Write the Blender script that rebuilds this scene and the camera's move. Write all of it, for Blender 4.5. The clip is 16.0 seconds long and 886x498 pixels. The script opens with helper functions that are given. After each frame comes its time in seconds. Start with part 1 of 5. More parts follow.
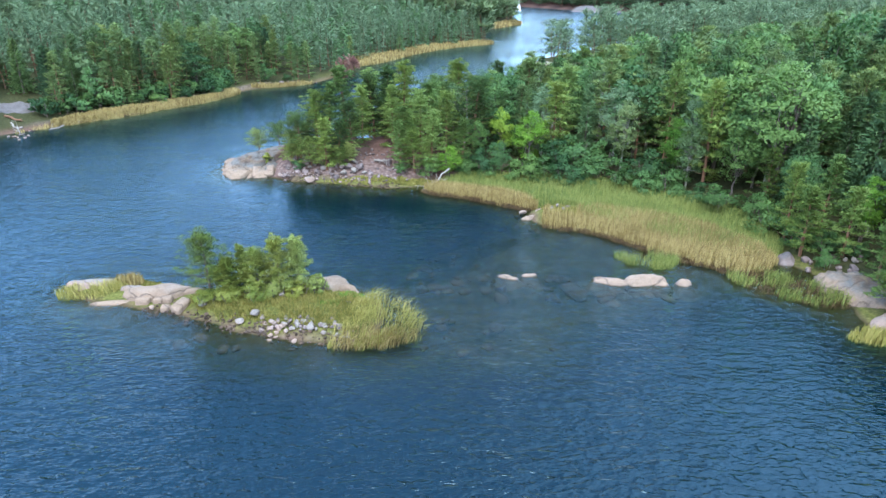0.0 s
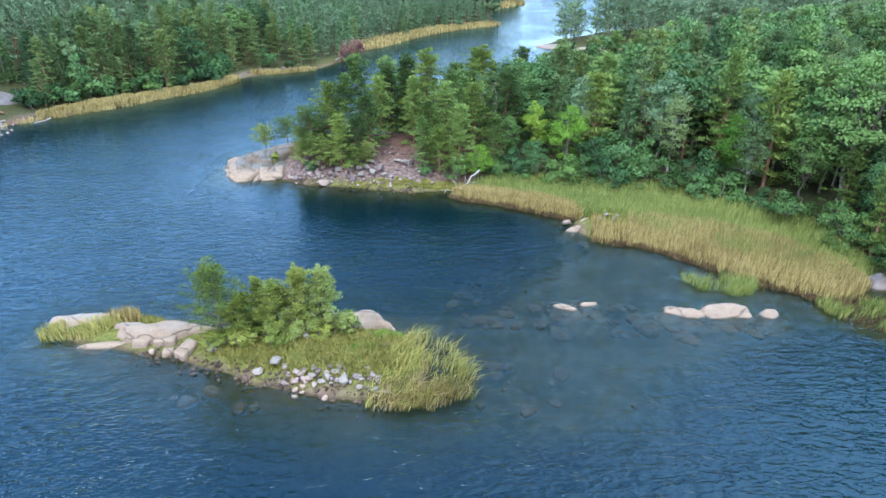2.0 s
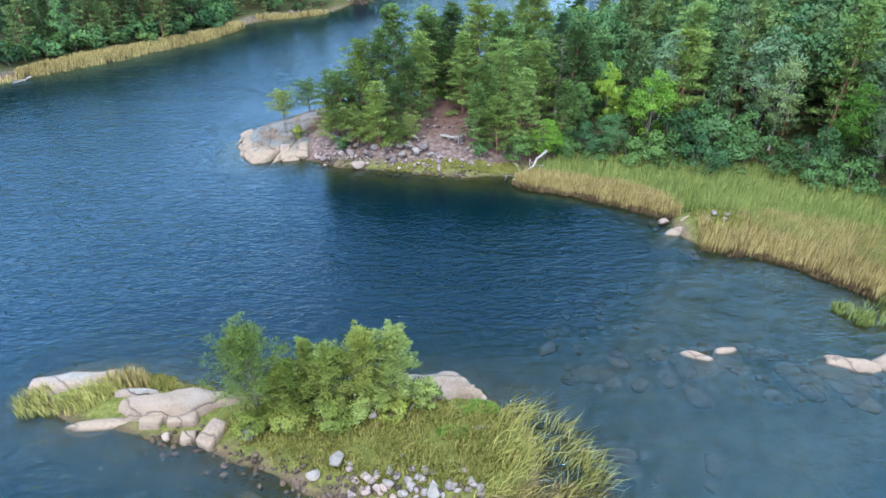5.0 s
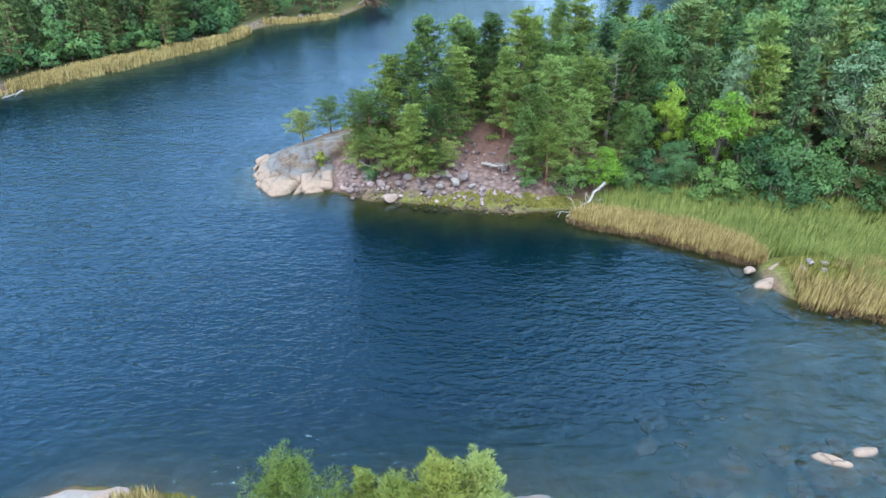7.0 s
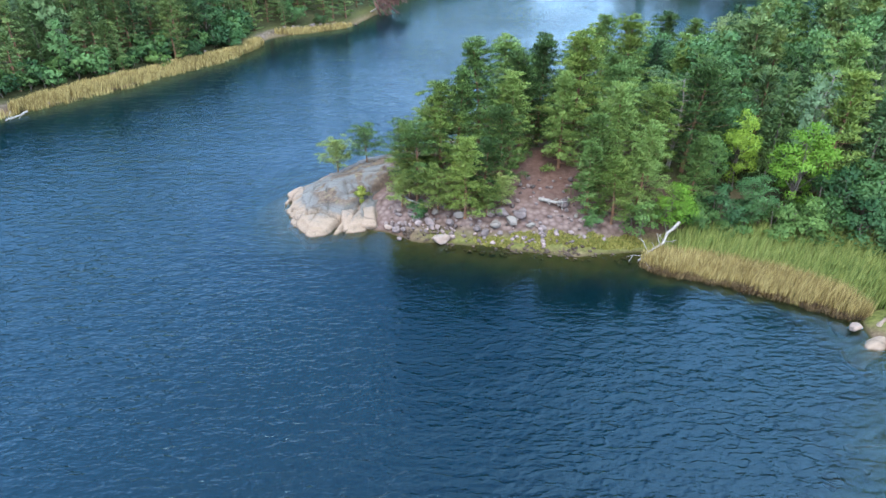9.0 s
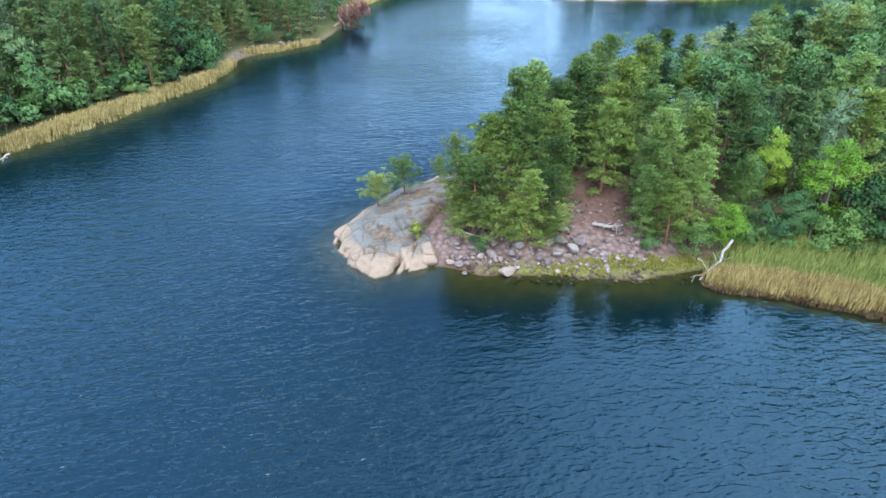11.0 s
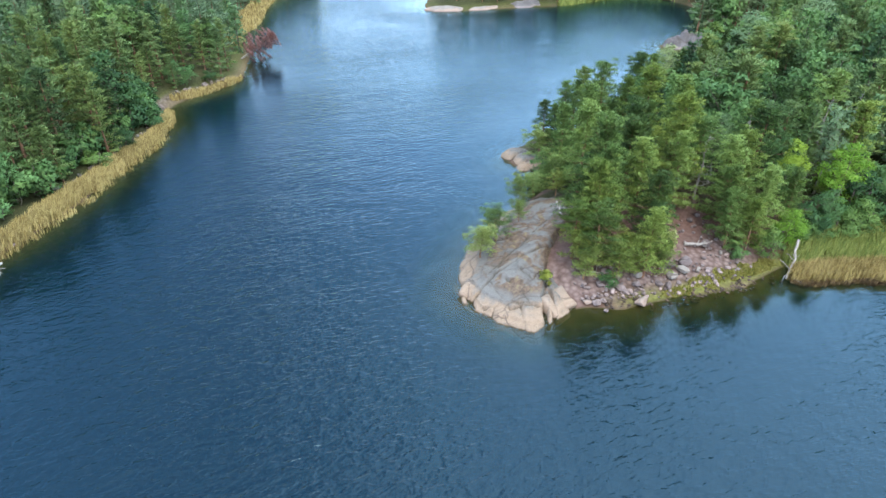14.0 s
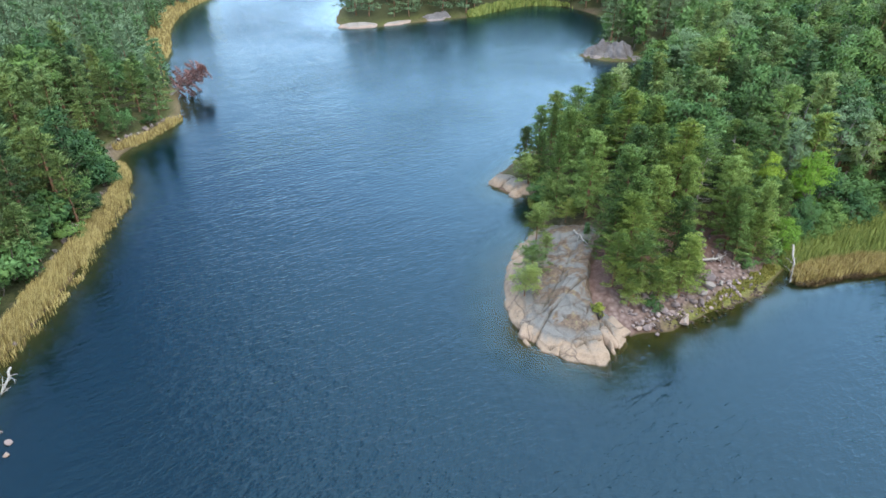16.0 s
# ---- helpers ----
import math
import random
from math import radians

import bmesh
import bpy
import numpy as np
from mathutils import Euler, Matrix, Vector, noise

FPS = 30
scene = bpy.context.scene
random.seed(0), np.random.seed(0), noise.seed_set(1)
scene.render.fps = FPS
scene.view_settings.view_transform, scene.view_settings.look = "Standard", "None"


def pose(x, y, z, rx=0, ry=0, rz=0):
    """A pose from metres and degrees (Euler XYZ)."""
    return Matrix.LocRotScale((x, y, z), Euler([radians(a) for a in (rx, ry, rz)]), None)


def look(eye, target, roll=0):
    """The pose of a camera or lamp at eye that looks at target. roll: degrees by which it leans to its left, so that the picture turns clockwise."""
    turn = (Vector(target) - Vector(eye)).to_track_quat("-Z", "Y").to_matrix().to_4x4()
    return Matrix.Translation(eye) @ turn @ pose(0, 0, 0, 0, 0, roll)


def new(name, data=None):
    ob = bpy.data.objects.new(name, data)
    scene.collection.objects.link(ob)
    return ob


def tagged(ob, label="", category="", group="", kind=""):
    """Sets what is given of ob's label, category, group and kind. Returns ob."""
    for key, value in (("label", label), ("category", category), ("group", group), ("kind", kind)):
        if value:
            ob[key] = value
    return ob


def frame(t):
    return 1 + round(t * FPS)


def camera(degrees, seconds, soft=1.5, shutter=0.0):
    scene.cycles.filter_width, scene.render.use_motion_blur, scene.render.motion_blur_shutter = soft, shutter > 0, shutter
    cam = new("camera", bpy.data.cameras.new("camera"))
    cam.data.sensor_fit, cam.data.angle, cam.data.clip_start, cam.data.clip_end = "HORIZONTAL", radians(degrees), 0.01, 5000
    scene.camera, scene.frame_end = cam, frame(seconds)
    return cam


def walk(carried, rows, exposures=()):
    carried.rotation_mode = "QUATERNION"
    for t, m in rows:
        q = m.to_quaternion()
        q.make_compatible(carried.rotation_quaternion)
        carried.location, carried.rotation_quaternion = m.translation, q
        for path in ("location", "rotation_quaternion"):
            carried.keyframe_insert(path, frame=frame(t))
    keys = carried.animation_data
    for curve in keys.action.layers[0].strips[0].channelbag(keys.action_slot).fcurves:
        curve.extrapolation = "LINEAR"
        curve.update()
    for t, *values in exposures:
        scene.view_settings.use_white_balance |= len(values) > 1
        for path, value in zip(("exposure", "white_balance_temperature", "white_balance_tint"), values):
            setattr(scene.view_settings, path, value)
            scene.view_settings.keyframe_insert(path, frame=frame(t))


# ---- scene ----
cam = camera(71.3, 16.0)
METRES, EYE, TILT, LEAN, TURN = 85.6, 22.0, -23.1, -0.67, 0.0
ROWS = [
    (0.0, 0.0, 0.0, 0.0, -0.0, 0.0, -0.0),
    (0.5, -0.0116, 0.0151, 0.0069, -0.12, -0.13, 0.05),
    (1.0, -0.022, 0.0348, 0.0154, -0.27, -0.44, 0.11),
    (1.5, -0.0317, 0.0581, 0.0253, -0.31, -1.02, 0.16),
    (2.0, -0.0414, 0.0837, 0.0361, -0.35, -1.68, 0.17),
    (2.5, -0.0512, 0.1105, 0.0479, -0.36, -2.67, 0.2),
    (3.0, -0.061, 0.136, 0.0592, -0.36, -3.68, 0.23),
    (3.5, -0.071, 0.1582, 0.0688, -0.33, -4.84, 0.24),
    (4.0, -0.0806, 0.1758, 0.0759, -0.23, -6.15, 0.21),
    (6.5, -0.1319, 0.2675, 0.1144, -0.33, -7.4, 0.24),
    (7.0, -0.1419, 0.2884, 0.1239, -0.39, -7.37, 0.25),
    (7.5, -0.1516, 0.3075, 0.1333, -0.52, -7.39, 0.36),
    (8.0, -0.1634, 0.3238, 0.1413, -0.59, -7.38, 0.4),
    (8.5, -0.1778, 0.3364, 0.1492, -0.71, -7.38, 0.42),
    (9.0, -0.1944, 0.3451, 0.1568, -0.96, -7.42, 0.5),
    (9.5, -0.2153, 0.3505, 0.1648, -1.31, -7.44, 0.66),
    (12.0, -0.3895, 0.3676, 0.2119, -15.74, -8.55, 6.7),
    (12.5, -0.4341, 0.3781, 0.2251, -19.72, -9.16, 8.28),
    (13.0, -0.4794, 0.393, 0.2409, -21.59, -9.49, 8.96),
    (13.5, -0.5227, 0.41, 0.2588, -22.83, -9.73, 9.43),
    (14.0, -0.5655, 0.4288, 0.2776, -25.15, -10.16, 10.3),
    (14.5, -0.6043, 0.4484, 0.297, -29.69, -11.07, 11.98),
    (15.0, -0.6383, 0.4677, 0.3167, -33.69, -11.98, 13.35),
    (15.5, -0.666, 0.4864, 0.3365, -35.17, -12.34, 13.85),
    (16.0, -0.6861, 0.507, 0.3577, -36.78, -12.74, 14.4),
]
walk(cam, [(t, pose(0, 0, EYE, TILT, LEAN, TURN) @ pose(METRES * x, METRES * y, METRES * z, 90 + pitch, roll, yaw)) for t, x, y, z, yaw, pitch, roll in ROWS],
     exposures=((0.0, 1.30, 6150, 10), (6.0, 1.30, 6300, 10), (12.0, 1.32, 6450, 10), (14.0, 1.2, 6800, 10), (16.0, 1.04, 7000, 10)))

# ---------------------------------------------------------------- sky, sun
SUN_AZ, SUN_EL = 200.0, 58.0          # degrees east of north, above the horizon
world = bpy.data.worlds.new("sky")
scene.world = world
world.use_nodes = True
wn = world.node_tree
wn.nodes.clear()
sky = wn.nodes.new("ShaderNodeTexSky")
sky.sky_type = "NISHITA"
sky.sun_disc = False
sky.sun_elevation = radians(SUN_EL)
sky.sun_rotation = radians(SUN_AZ)
sky.air_density, sky.dust_density, sky.ozone_density = 1.0, 1.2, 4.0
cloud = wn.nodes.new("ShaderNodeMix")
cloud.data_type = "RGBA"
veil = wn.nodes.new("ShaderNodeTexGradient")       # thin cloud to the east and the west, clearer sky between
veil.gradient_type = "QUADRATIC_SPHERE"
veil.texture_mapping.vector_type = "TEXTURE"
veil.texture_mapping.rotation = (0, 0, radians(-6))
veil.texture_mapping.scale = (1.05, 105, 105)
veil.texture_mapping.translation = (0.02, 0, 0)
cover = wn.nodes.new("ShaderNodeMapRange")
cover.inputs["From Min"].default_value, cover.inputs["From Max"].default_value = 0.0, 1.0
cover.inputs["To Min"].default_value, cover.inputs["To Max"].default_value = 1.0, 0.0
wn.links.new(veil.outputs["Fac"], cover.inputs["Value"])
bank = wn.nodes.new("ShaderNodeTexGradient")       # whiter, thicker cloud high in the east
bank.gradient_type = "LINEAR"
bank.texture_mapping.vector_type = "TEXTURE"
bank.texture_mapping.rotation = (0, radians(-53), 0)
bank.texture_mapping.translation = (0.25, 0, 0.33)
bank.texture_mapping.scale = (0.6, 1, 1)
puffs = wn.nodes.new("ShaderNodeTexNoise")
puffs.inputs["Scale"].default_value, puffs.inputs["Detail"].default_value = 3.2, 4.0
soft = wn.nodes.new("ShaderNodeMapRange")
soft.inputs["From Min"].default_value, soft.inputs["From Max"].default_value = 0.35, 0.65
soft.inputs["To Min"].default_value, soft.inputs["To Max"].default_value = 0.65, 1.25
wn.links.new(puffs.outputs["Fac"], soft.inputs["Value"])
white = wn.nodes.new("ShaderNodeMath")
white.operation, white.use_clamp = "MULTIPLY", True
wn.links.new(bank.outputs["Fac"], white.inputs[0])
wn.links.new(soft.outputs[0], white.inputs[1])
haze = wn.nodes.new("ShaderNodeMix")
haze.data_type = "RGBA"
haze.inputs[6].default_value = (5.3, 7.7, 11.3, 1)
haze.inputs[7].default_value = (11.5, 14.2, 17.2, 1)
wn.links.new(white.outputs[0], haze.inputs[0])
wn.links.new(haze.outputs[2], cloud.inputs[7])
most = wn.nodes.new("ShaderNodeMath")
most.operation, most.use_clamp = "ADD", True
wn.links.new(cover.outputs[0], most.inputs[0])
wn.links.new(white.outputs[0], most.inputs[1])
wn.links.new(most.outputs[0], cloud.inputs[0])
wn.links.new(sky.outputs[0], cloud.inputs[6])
back = wn.nodes.new("ShaderNodeBackground")
back.inputs["Strength"].default_value = 0.15
rise = wn.nodes.new("ShaderNodeTexGradient")       # pale haze low over the horizon
rise.gradient_type = "LINEAR"
rise.texture_mapping.vector_type = "TEXTURE"
rise.texture_mapping.rotation = (0, radians(-90), 0)
rise.texture_mapping.scale = (0.38, 1, 1)
low = wn.nodes.new("ShaderNodeMapRange")
low.inputs["To Min"].default_value, low.inputs["To Max"].default_value = 0.95, 0.0
wn.links.new(rise.outputs["Fac"], low.inputs["Value"])
pale = wn.nodes.new("ShaderNodeMix")
pale.data_type = "RGBA"
pale.inputs[7].default_value = (15.0, 13.6, 13.4, 1)
wn.links.new(low.outputs[0], pale.inputs[0])
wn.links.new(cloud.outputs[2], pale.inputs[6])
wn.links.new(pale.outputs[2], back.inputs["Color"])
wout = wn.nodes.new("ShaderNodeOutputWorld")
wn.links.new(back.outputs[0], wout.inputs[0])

sun = new("sun", bpy.data.lights.new("sun", "SUN"))
sun.data.energy, sun.data.angle, sun.data.color = 1.6, radians(25), (1.0, 0.94, 0.85)
sun.matrix_world = look((0, 0, 60), (-math.sin(radians(SUN_AZ)) * math.cos(radians(SUN_EL)),
                                     -math.cos(radians(SUN_AZ)) * math.cos(radians(SUN_EL)), 60 - math.sin(radians(SUN_EL))))

# ---------------------------------------------------------------- material helpers


class Nodes:
    """A short hand for one node material."""

    def __init__(self, name):
        self.mat = bpy.data.materials.new(name)
        self.mat.use_nodes = True
        self.t = self.mat.node_tree
        self.t.nodes.clear()
        self.out = self.t.nodes.new("ShaderNodeOutputMaterial")

    def add(self, kind, **inputs):
        n = self.t.nodes.new(kind)
        for k, v in inputs.items():
            self.put(n, k.replace("_", " "), v)
        return n

    def put(self, n, key, v):
        s = n.inputs[key] if isinstance(key, int) else n.inputs[key]
        if isinstance(v, bpy.types.NodeSocket):
            self.t.links.new(v, s)
        else:
            s.default_value = v

    def pos(self):
        return self.add("ShaderNodeNewGeometry").outputs["Position"]

    def scaled(self, vec, s, turn=0.0):
        m = self.add("ShaderNodeMapping")
        self.put(m, "Vector", vec)
        m.inputs["Scale"].default_value = s if isinstance(s, tuple) else (s, s, s)
        m.inputs["Rotation"].default_value = (0, 0, radians(turn))
        return m.outputs[0]

    def noise(self, vec, scale, detail=4.0, rough=0.55, warp=0.0):
        n = self.add("ShaderNodeTexNoise", Scale=scale, Detail=detail, Roughness=rough, Distortion=warp)
        self.put(n, "Vector", vec)
        return n.outputs["Fac"]

    def cells(self, vec, scale, feature="F1"):
        n = self.add("ShaderNodeTexVoronoi", Scale=scale)
        n.feature = feature
        self.put(n, "Vector", vec)
        return n.outputs["Distance"]

    def ramp(self, fac, *stops):
        n = self.add("ShaderNodeValToRGB")
        self.put(n, "Fac", fac)
        e = n.color_ramp.elements
        while len(e) < len(stops):
            e.new(0.5)
        for k, (p, c) in zip(e, stops):
            k.position = p
            k.color = (*c, 1) if isinstance(c, tuple) else (c, c, c, 1)
        return n.outputs[0]

    def mix(self, fac, a, b, mode="MIX"):
        n = self.add("ShaderNodeMix")
        n.data_type, n.blend_type = "RGBA", mode
        for k, v in ((0, fac), (6, a), (7, b)):
            self.put(n, k, (*v, 1) if isinstance(v, tuple) and len(v) == 3 else v)
        return n.outputs[2]

    def maths(self, op, a, b=0.0, clamp=False):
        n = self.add("ShaderNodeMath")
        n.operation, n.use_clamp = op, clamp
        self.put(n, 0, a)
        self.put(n, 1, b)
        return n.outputs[0]

    def bump(self, height, strength, distance):
        n = self.add("ShaderNodeBump", Strength=strength, Distance=distance)
        self.put(n, "Height", height)
        return n.outputs[0]

    def attr(self, name):
        n = self.add("ShaderNodeAttribute")
        n.attribute_name = name
        return n.outputs["Fac"]

    def height(self):
        n = self.add("ShaderNodeSeparateXYZ")
        self.put(n, 0, self.pos())
        return n.outputs["Z"]

    def bent(self, vec, by=0.9):
        n = self.add("ShaderNodeTexNoise", Scale=0.8, Detail=3.0)
        self.put(n, "Vector", vec)
        a = self.add("ShaderNodeVectorMath")
        a.operation = "MULTIPLY_ADD"
        self.put(a, 0, n.outputs["Color"])
        a.inputs[1].default_value = (by, by, by)
        self.put(a, 2, vec)
        return a.outputs[0]

    def random(self):
        return self.add("ShaderNodeObjectInfo").outputs["Random"]

    def done(self, colour, rough=0.85, normal=None, spec=0.3):
        b = self.add("ShaderNodeBsdfPrincipled")
        self.put(b, "Base Color", (*colour, 1) if isinstance(colour, tuple) else colour)
        self.put(b, "Roughness", rough)
        self.put(b, "Specular IOR Level", spec)
        if normal is not None:
            self.put(b, "Normal", normal)
        self.t.links.new(b.outputs[0], self.out.inputs["Surface"])
        return self.mat


def water_material():
    m = Nodes("lake_water")
    p = m.pos()
    # wind ripples: long crests across the wind, finer cross ripples, broad swell, calmer lanes
    crest = m.noise(m.scaled(p, (0.42, 1.0, 1.0), WIND), 1.75, 3.0, 0.5, 0.25)
    lip = m.ramp(m.noise(m.scaled(p, (0.45, 1.0, 1.0), WIND + 8), 1.3, 2.0, 0.5, 0.3), (0.42, 0.0), (0.5, 1.0), (0.56, 0.0))
    fine = m.noise(m.scaled(p, (0.5, 1.0, 1.0), WIND + 28), 4.6, 2.0, 0.5, 0.2)
    swell = m.noise(m.scaled(p, (0.4, 1.0, 1.0), WIND - 14), 0.30, 1.0, 0.5)
    lane = m.ramp(m.noise(p, 0.03, 2.0), (0.35, 0.45), (0.65, 1.0))
    h = m.maths("ADD", m.maths("MULTIPLY", crest, 0.55), m.maths("MULTIPLY", fine, 0.22))
    h = m.maths("ADD", h, m.maths("MULTIPLY", lip, 0.085))
    h = m.maths("ADD", h, m.maths("MULTIPLY", swell, 0.6))
    h = m.maths("MULTIPLY", h, m.maths("MULTIPLY", lane, m.attr("chop")))
    normal = m.bump(h, 1.0, WAVE)
    depth = m.attr("depth")
    murk = m.maths("SUBTRACT", 1.0, m.maths("POWER", 2.718, m.maths("MULTIPLY", depth, -0.5)))
    murk = m.maths("ADD", m.maths("MULTIPLY", murk, 0.96), 0.04)
    tint = m.mix(m.noise(p, 0.02, 2.0), (0.0, 0.0054, 0.0098), (0.0, 0.0064, 0.0110))
    near = m.mix(m.maths("MULTIPLY", depth, 0.35, True), (0.0006, 0.0125, 0.0090), tint)
    body = m.add("ShaderNodeBsdfDiffuse", Color=near, Normal=normal)
    clear = m.add("ShaderNodeBsdfTransparent", Color=(0.80, 0.86, 0.60, 1))
    inside = m.add("ShaderNodeMixShader")
    m.put(inside, 0, murk)
    m.t.links.new(clear.outputs[0], inside.inputs[1])
    m.t.links.new(body.outputs[0], inside.inputs[2])
    gloss = m.add("ShaderNodeBsdfGlossy", Color=(0.46, 0.76, 1.0, 1), Roughness=0.04, Normal=normal)
    fres = m.add("ShaderNodeFresnel", IOR=1.44, Normal=normal)
    top = m.add("ShaderNodeMixShader")
    m.put(top, 0, fres.outputs[0])
    m.t.links.new(inside.outputs[0], top.inputs[1])
    m.t.links.new(gloss.outputs[0], top.inputs[2])
    m.t.links.new(top.outputs[0], m.out.inputs["Surface"])
    return m.mat


WIND, WAVE = 10.0, 0.45


def ground_material():
    m = Nodes("shore_ground")
    p = m.pos()
    grain = m.noise(p, 3.5, 6.0, 0.7)
    patch = m.noise(p, 0.35, 3.0)
    soil = m.ramp(m.maths("ADD", m.maths("MULTIPLY", grain, 0.6), m.maths("MULTIPLY", patch, 0.4)),
                  (0.3, (0.045, 0.026, 0.020)), (0.5, (0.100, 0.058, 0.047)), (0.72, (0.17, 0.118, 0.100)))
    moss = m.ramp(grain, (0.3, (0.04, 0.05, 0.012)), (0.6, (0.12, 0.125, 0.032)), (0.8, (0.21, 0.195, 0.07)))
    stone = m.ramp(m.cells(p, 2.2), (0.0, (0.27, 0.22, 0.2)), (0.5, (0.15, 0.11, 0.1)), (0.9, (0.05, 0.035, 0.03)))
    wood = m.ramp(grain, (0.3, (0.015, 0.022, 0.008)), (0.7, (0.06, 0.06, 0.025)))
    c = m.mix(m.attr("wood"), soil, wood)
    c = m.mix(m.attr("grass"), c, moss)
    c = m.mix(m.attr("gravel"), c, stone)
    bed = m.ramp(m.noise(p, 0.9, 5.0, 0.65), (0.34, (0.025, 0.032, 0.012)), (0.5, (0.10, 0.09, 0.035)), (0.66, (0.24, 0.165, 0.085)))
    bed = m.mix(m.ramp(m.cells(p, 0.8), (0.25, 0.75), (0.5, 0.0)), bed, (0.2, 0.15, 0.1))
    z = m.height()
    c = m.mix(m.ramp(m.maths("ADD", z, 0.5), (0.46, 1.0), (0.56, 0.0)), c, bed)
    c = m.mix(m.ramp(m.maths("ADD", m.maths("ADD", z, m.maths("MULTIPLY", patch, 0.12)), 0.5), (0.56, 0.85), (0.68, 0.0)), c, (0.045, 0.036, 0.018))
    h = m.maths("ADD", m.maths("MULTIPLY", grain, 0.5), m.maths("MULTIPLY", m.cells(p, 1.6), 0.4))
    return m.done(c, 0.95, m.bump(h, 0.8, 0.15), 0.15)


def granite_material(name, warm, grey, lichen=0.5, band=1.1, heath=False, vary=False):
    """Bare archipelago granite: clean and warm in the washed zone by the water, grey with lichen above it."""
    m = Nodes(name)
    p = m.pos()
    fleck = m.noise(p, 9.0, 6.0, 0.75)
    broad = m.noise(p, 0.55, 4.0, 0.6, 0.4)
    streak = m.noise(m.scaled(p, (0.5, 2.2, 1.5), 20), 1.3, 4.0, 0.6)
    w = m.ramp(m.maths("ADD", m.maths("MULTIPLY", fleck, 0.5), m.maths("MULTIPLY", streak, 0.5)),
               (0.3, tuple(0.62 * v for v in warm)), (0.5, warm), (0.72, tuple(min(1, 1.22 * v) for v in warm)))
    g = m.ramp(m.maths("ADD", m.maths("MULTIPLY", fleck, 0.5), m.maths("MULTIPLY", broad, 0.5)),
               (0.32, tuple(0.55 * v for v in grey)), (0.5, grey), (0.7, tuple(1.3 * v for v in grey)))
    z = m.maths("ADD", m.height(), m.maths("MULTIPLY", m.maths("SUBTRACT", broad, 0.5), 1.6))
    zone = m.ramp(m.maths("DIVIDE", z, 2.0 * band), (0.34, 0.0), (0.58, 1.0))
    c = m.mix(m.maths("MULTIPLY", zone, min(1.0, lichen * 1.9)), w, g)
    spots = m.ramp(m.noise(p, 2.6, 5.0, 0.75, 0.6), (0.56, 0.0), (0.66, 0.55))
    c = m.mix(m.maths("MULTIPLY", spots, lichen), c, (0.07, 0.07, 0.06))
    if heath:
        peat = m.ramp(m.noise(p, 0.42, 4.0, 0.6, 0.8), (0.45, 0.0), (0.52, 1.0))
        high = m.ramp(m.maths("MULTIPLY", m.height(), 0.4), (0.44, 0.0), (0.58, 0.9))
        turf = m.ramp(m.noise(p, 2.5, 4.0, 0.7), (0.35, (0.055, 0.038, 0.026)), (0.55, (0.115, 0.078, 0.055)), (0.72, (0.17, 0.16, 0.065)))
        c = m.mix(m.maths("MULTIPLY", peat, high), c, turf)
    if heath:
        c = m.mix(m.maths("MULTIPLY", m.attr("joint"), m.ramp(m.noise(p, 1.4, 3.0), (0.3, 0.35), (0.6, 0.95))), c, (0.045, 0.036, 0.026))
    crack = m.ramp(m.cells(m.scaled(m.bent(p), (0.8, 1.7, 1.0), 28), 0.24, "DISTANCE_TO_EDGE"), (0.0, 0.55), (0.018, 0.0))
    c = m.mix(crack, c, (0.07, 0.055, 0.05))
    if vary:
        g = m.add("ShaderNodeNewGeometry").outputs["Random Per Island"]
        g = m.maths("FRACT", m.maths("ADD", g, m.random()))
        c = m.mix(1.0, c, m.ramp(g, (0.0, (0.42, 0.4, 0.4)), (0.5, (0.8, 0.8, 0.82)), (0.85, (1.05, 1.0, 0.98)), (1.0, (1.35, 1.3, 1.28))), "MULTIPLY")
    wet = m.ramp(m.maths("ADD", m.height(), 0.5), (0.5, 0.6), (0.6, 0.0))
    c = m.mix(wet, c, (0.09, 0.06, 0.045))
    h = m.maths("ADD", m.maths("MULTIPLY", fleck, 0.25), m.maths("MULTIPLY", streak, 0.6))
    h = m.maths("SUBTRACT", h, m.maths("MULTIPLY", crack, 0.9))
    h = m.maths("ADD", h, m.maths("MULTIPLY", m.noise(p, 1.6, 3.0, 0.6), 0.9))
    return m.done(c, 0.88, m.bump(h, 0.8, 0.16), 0.25)


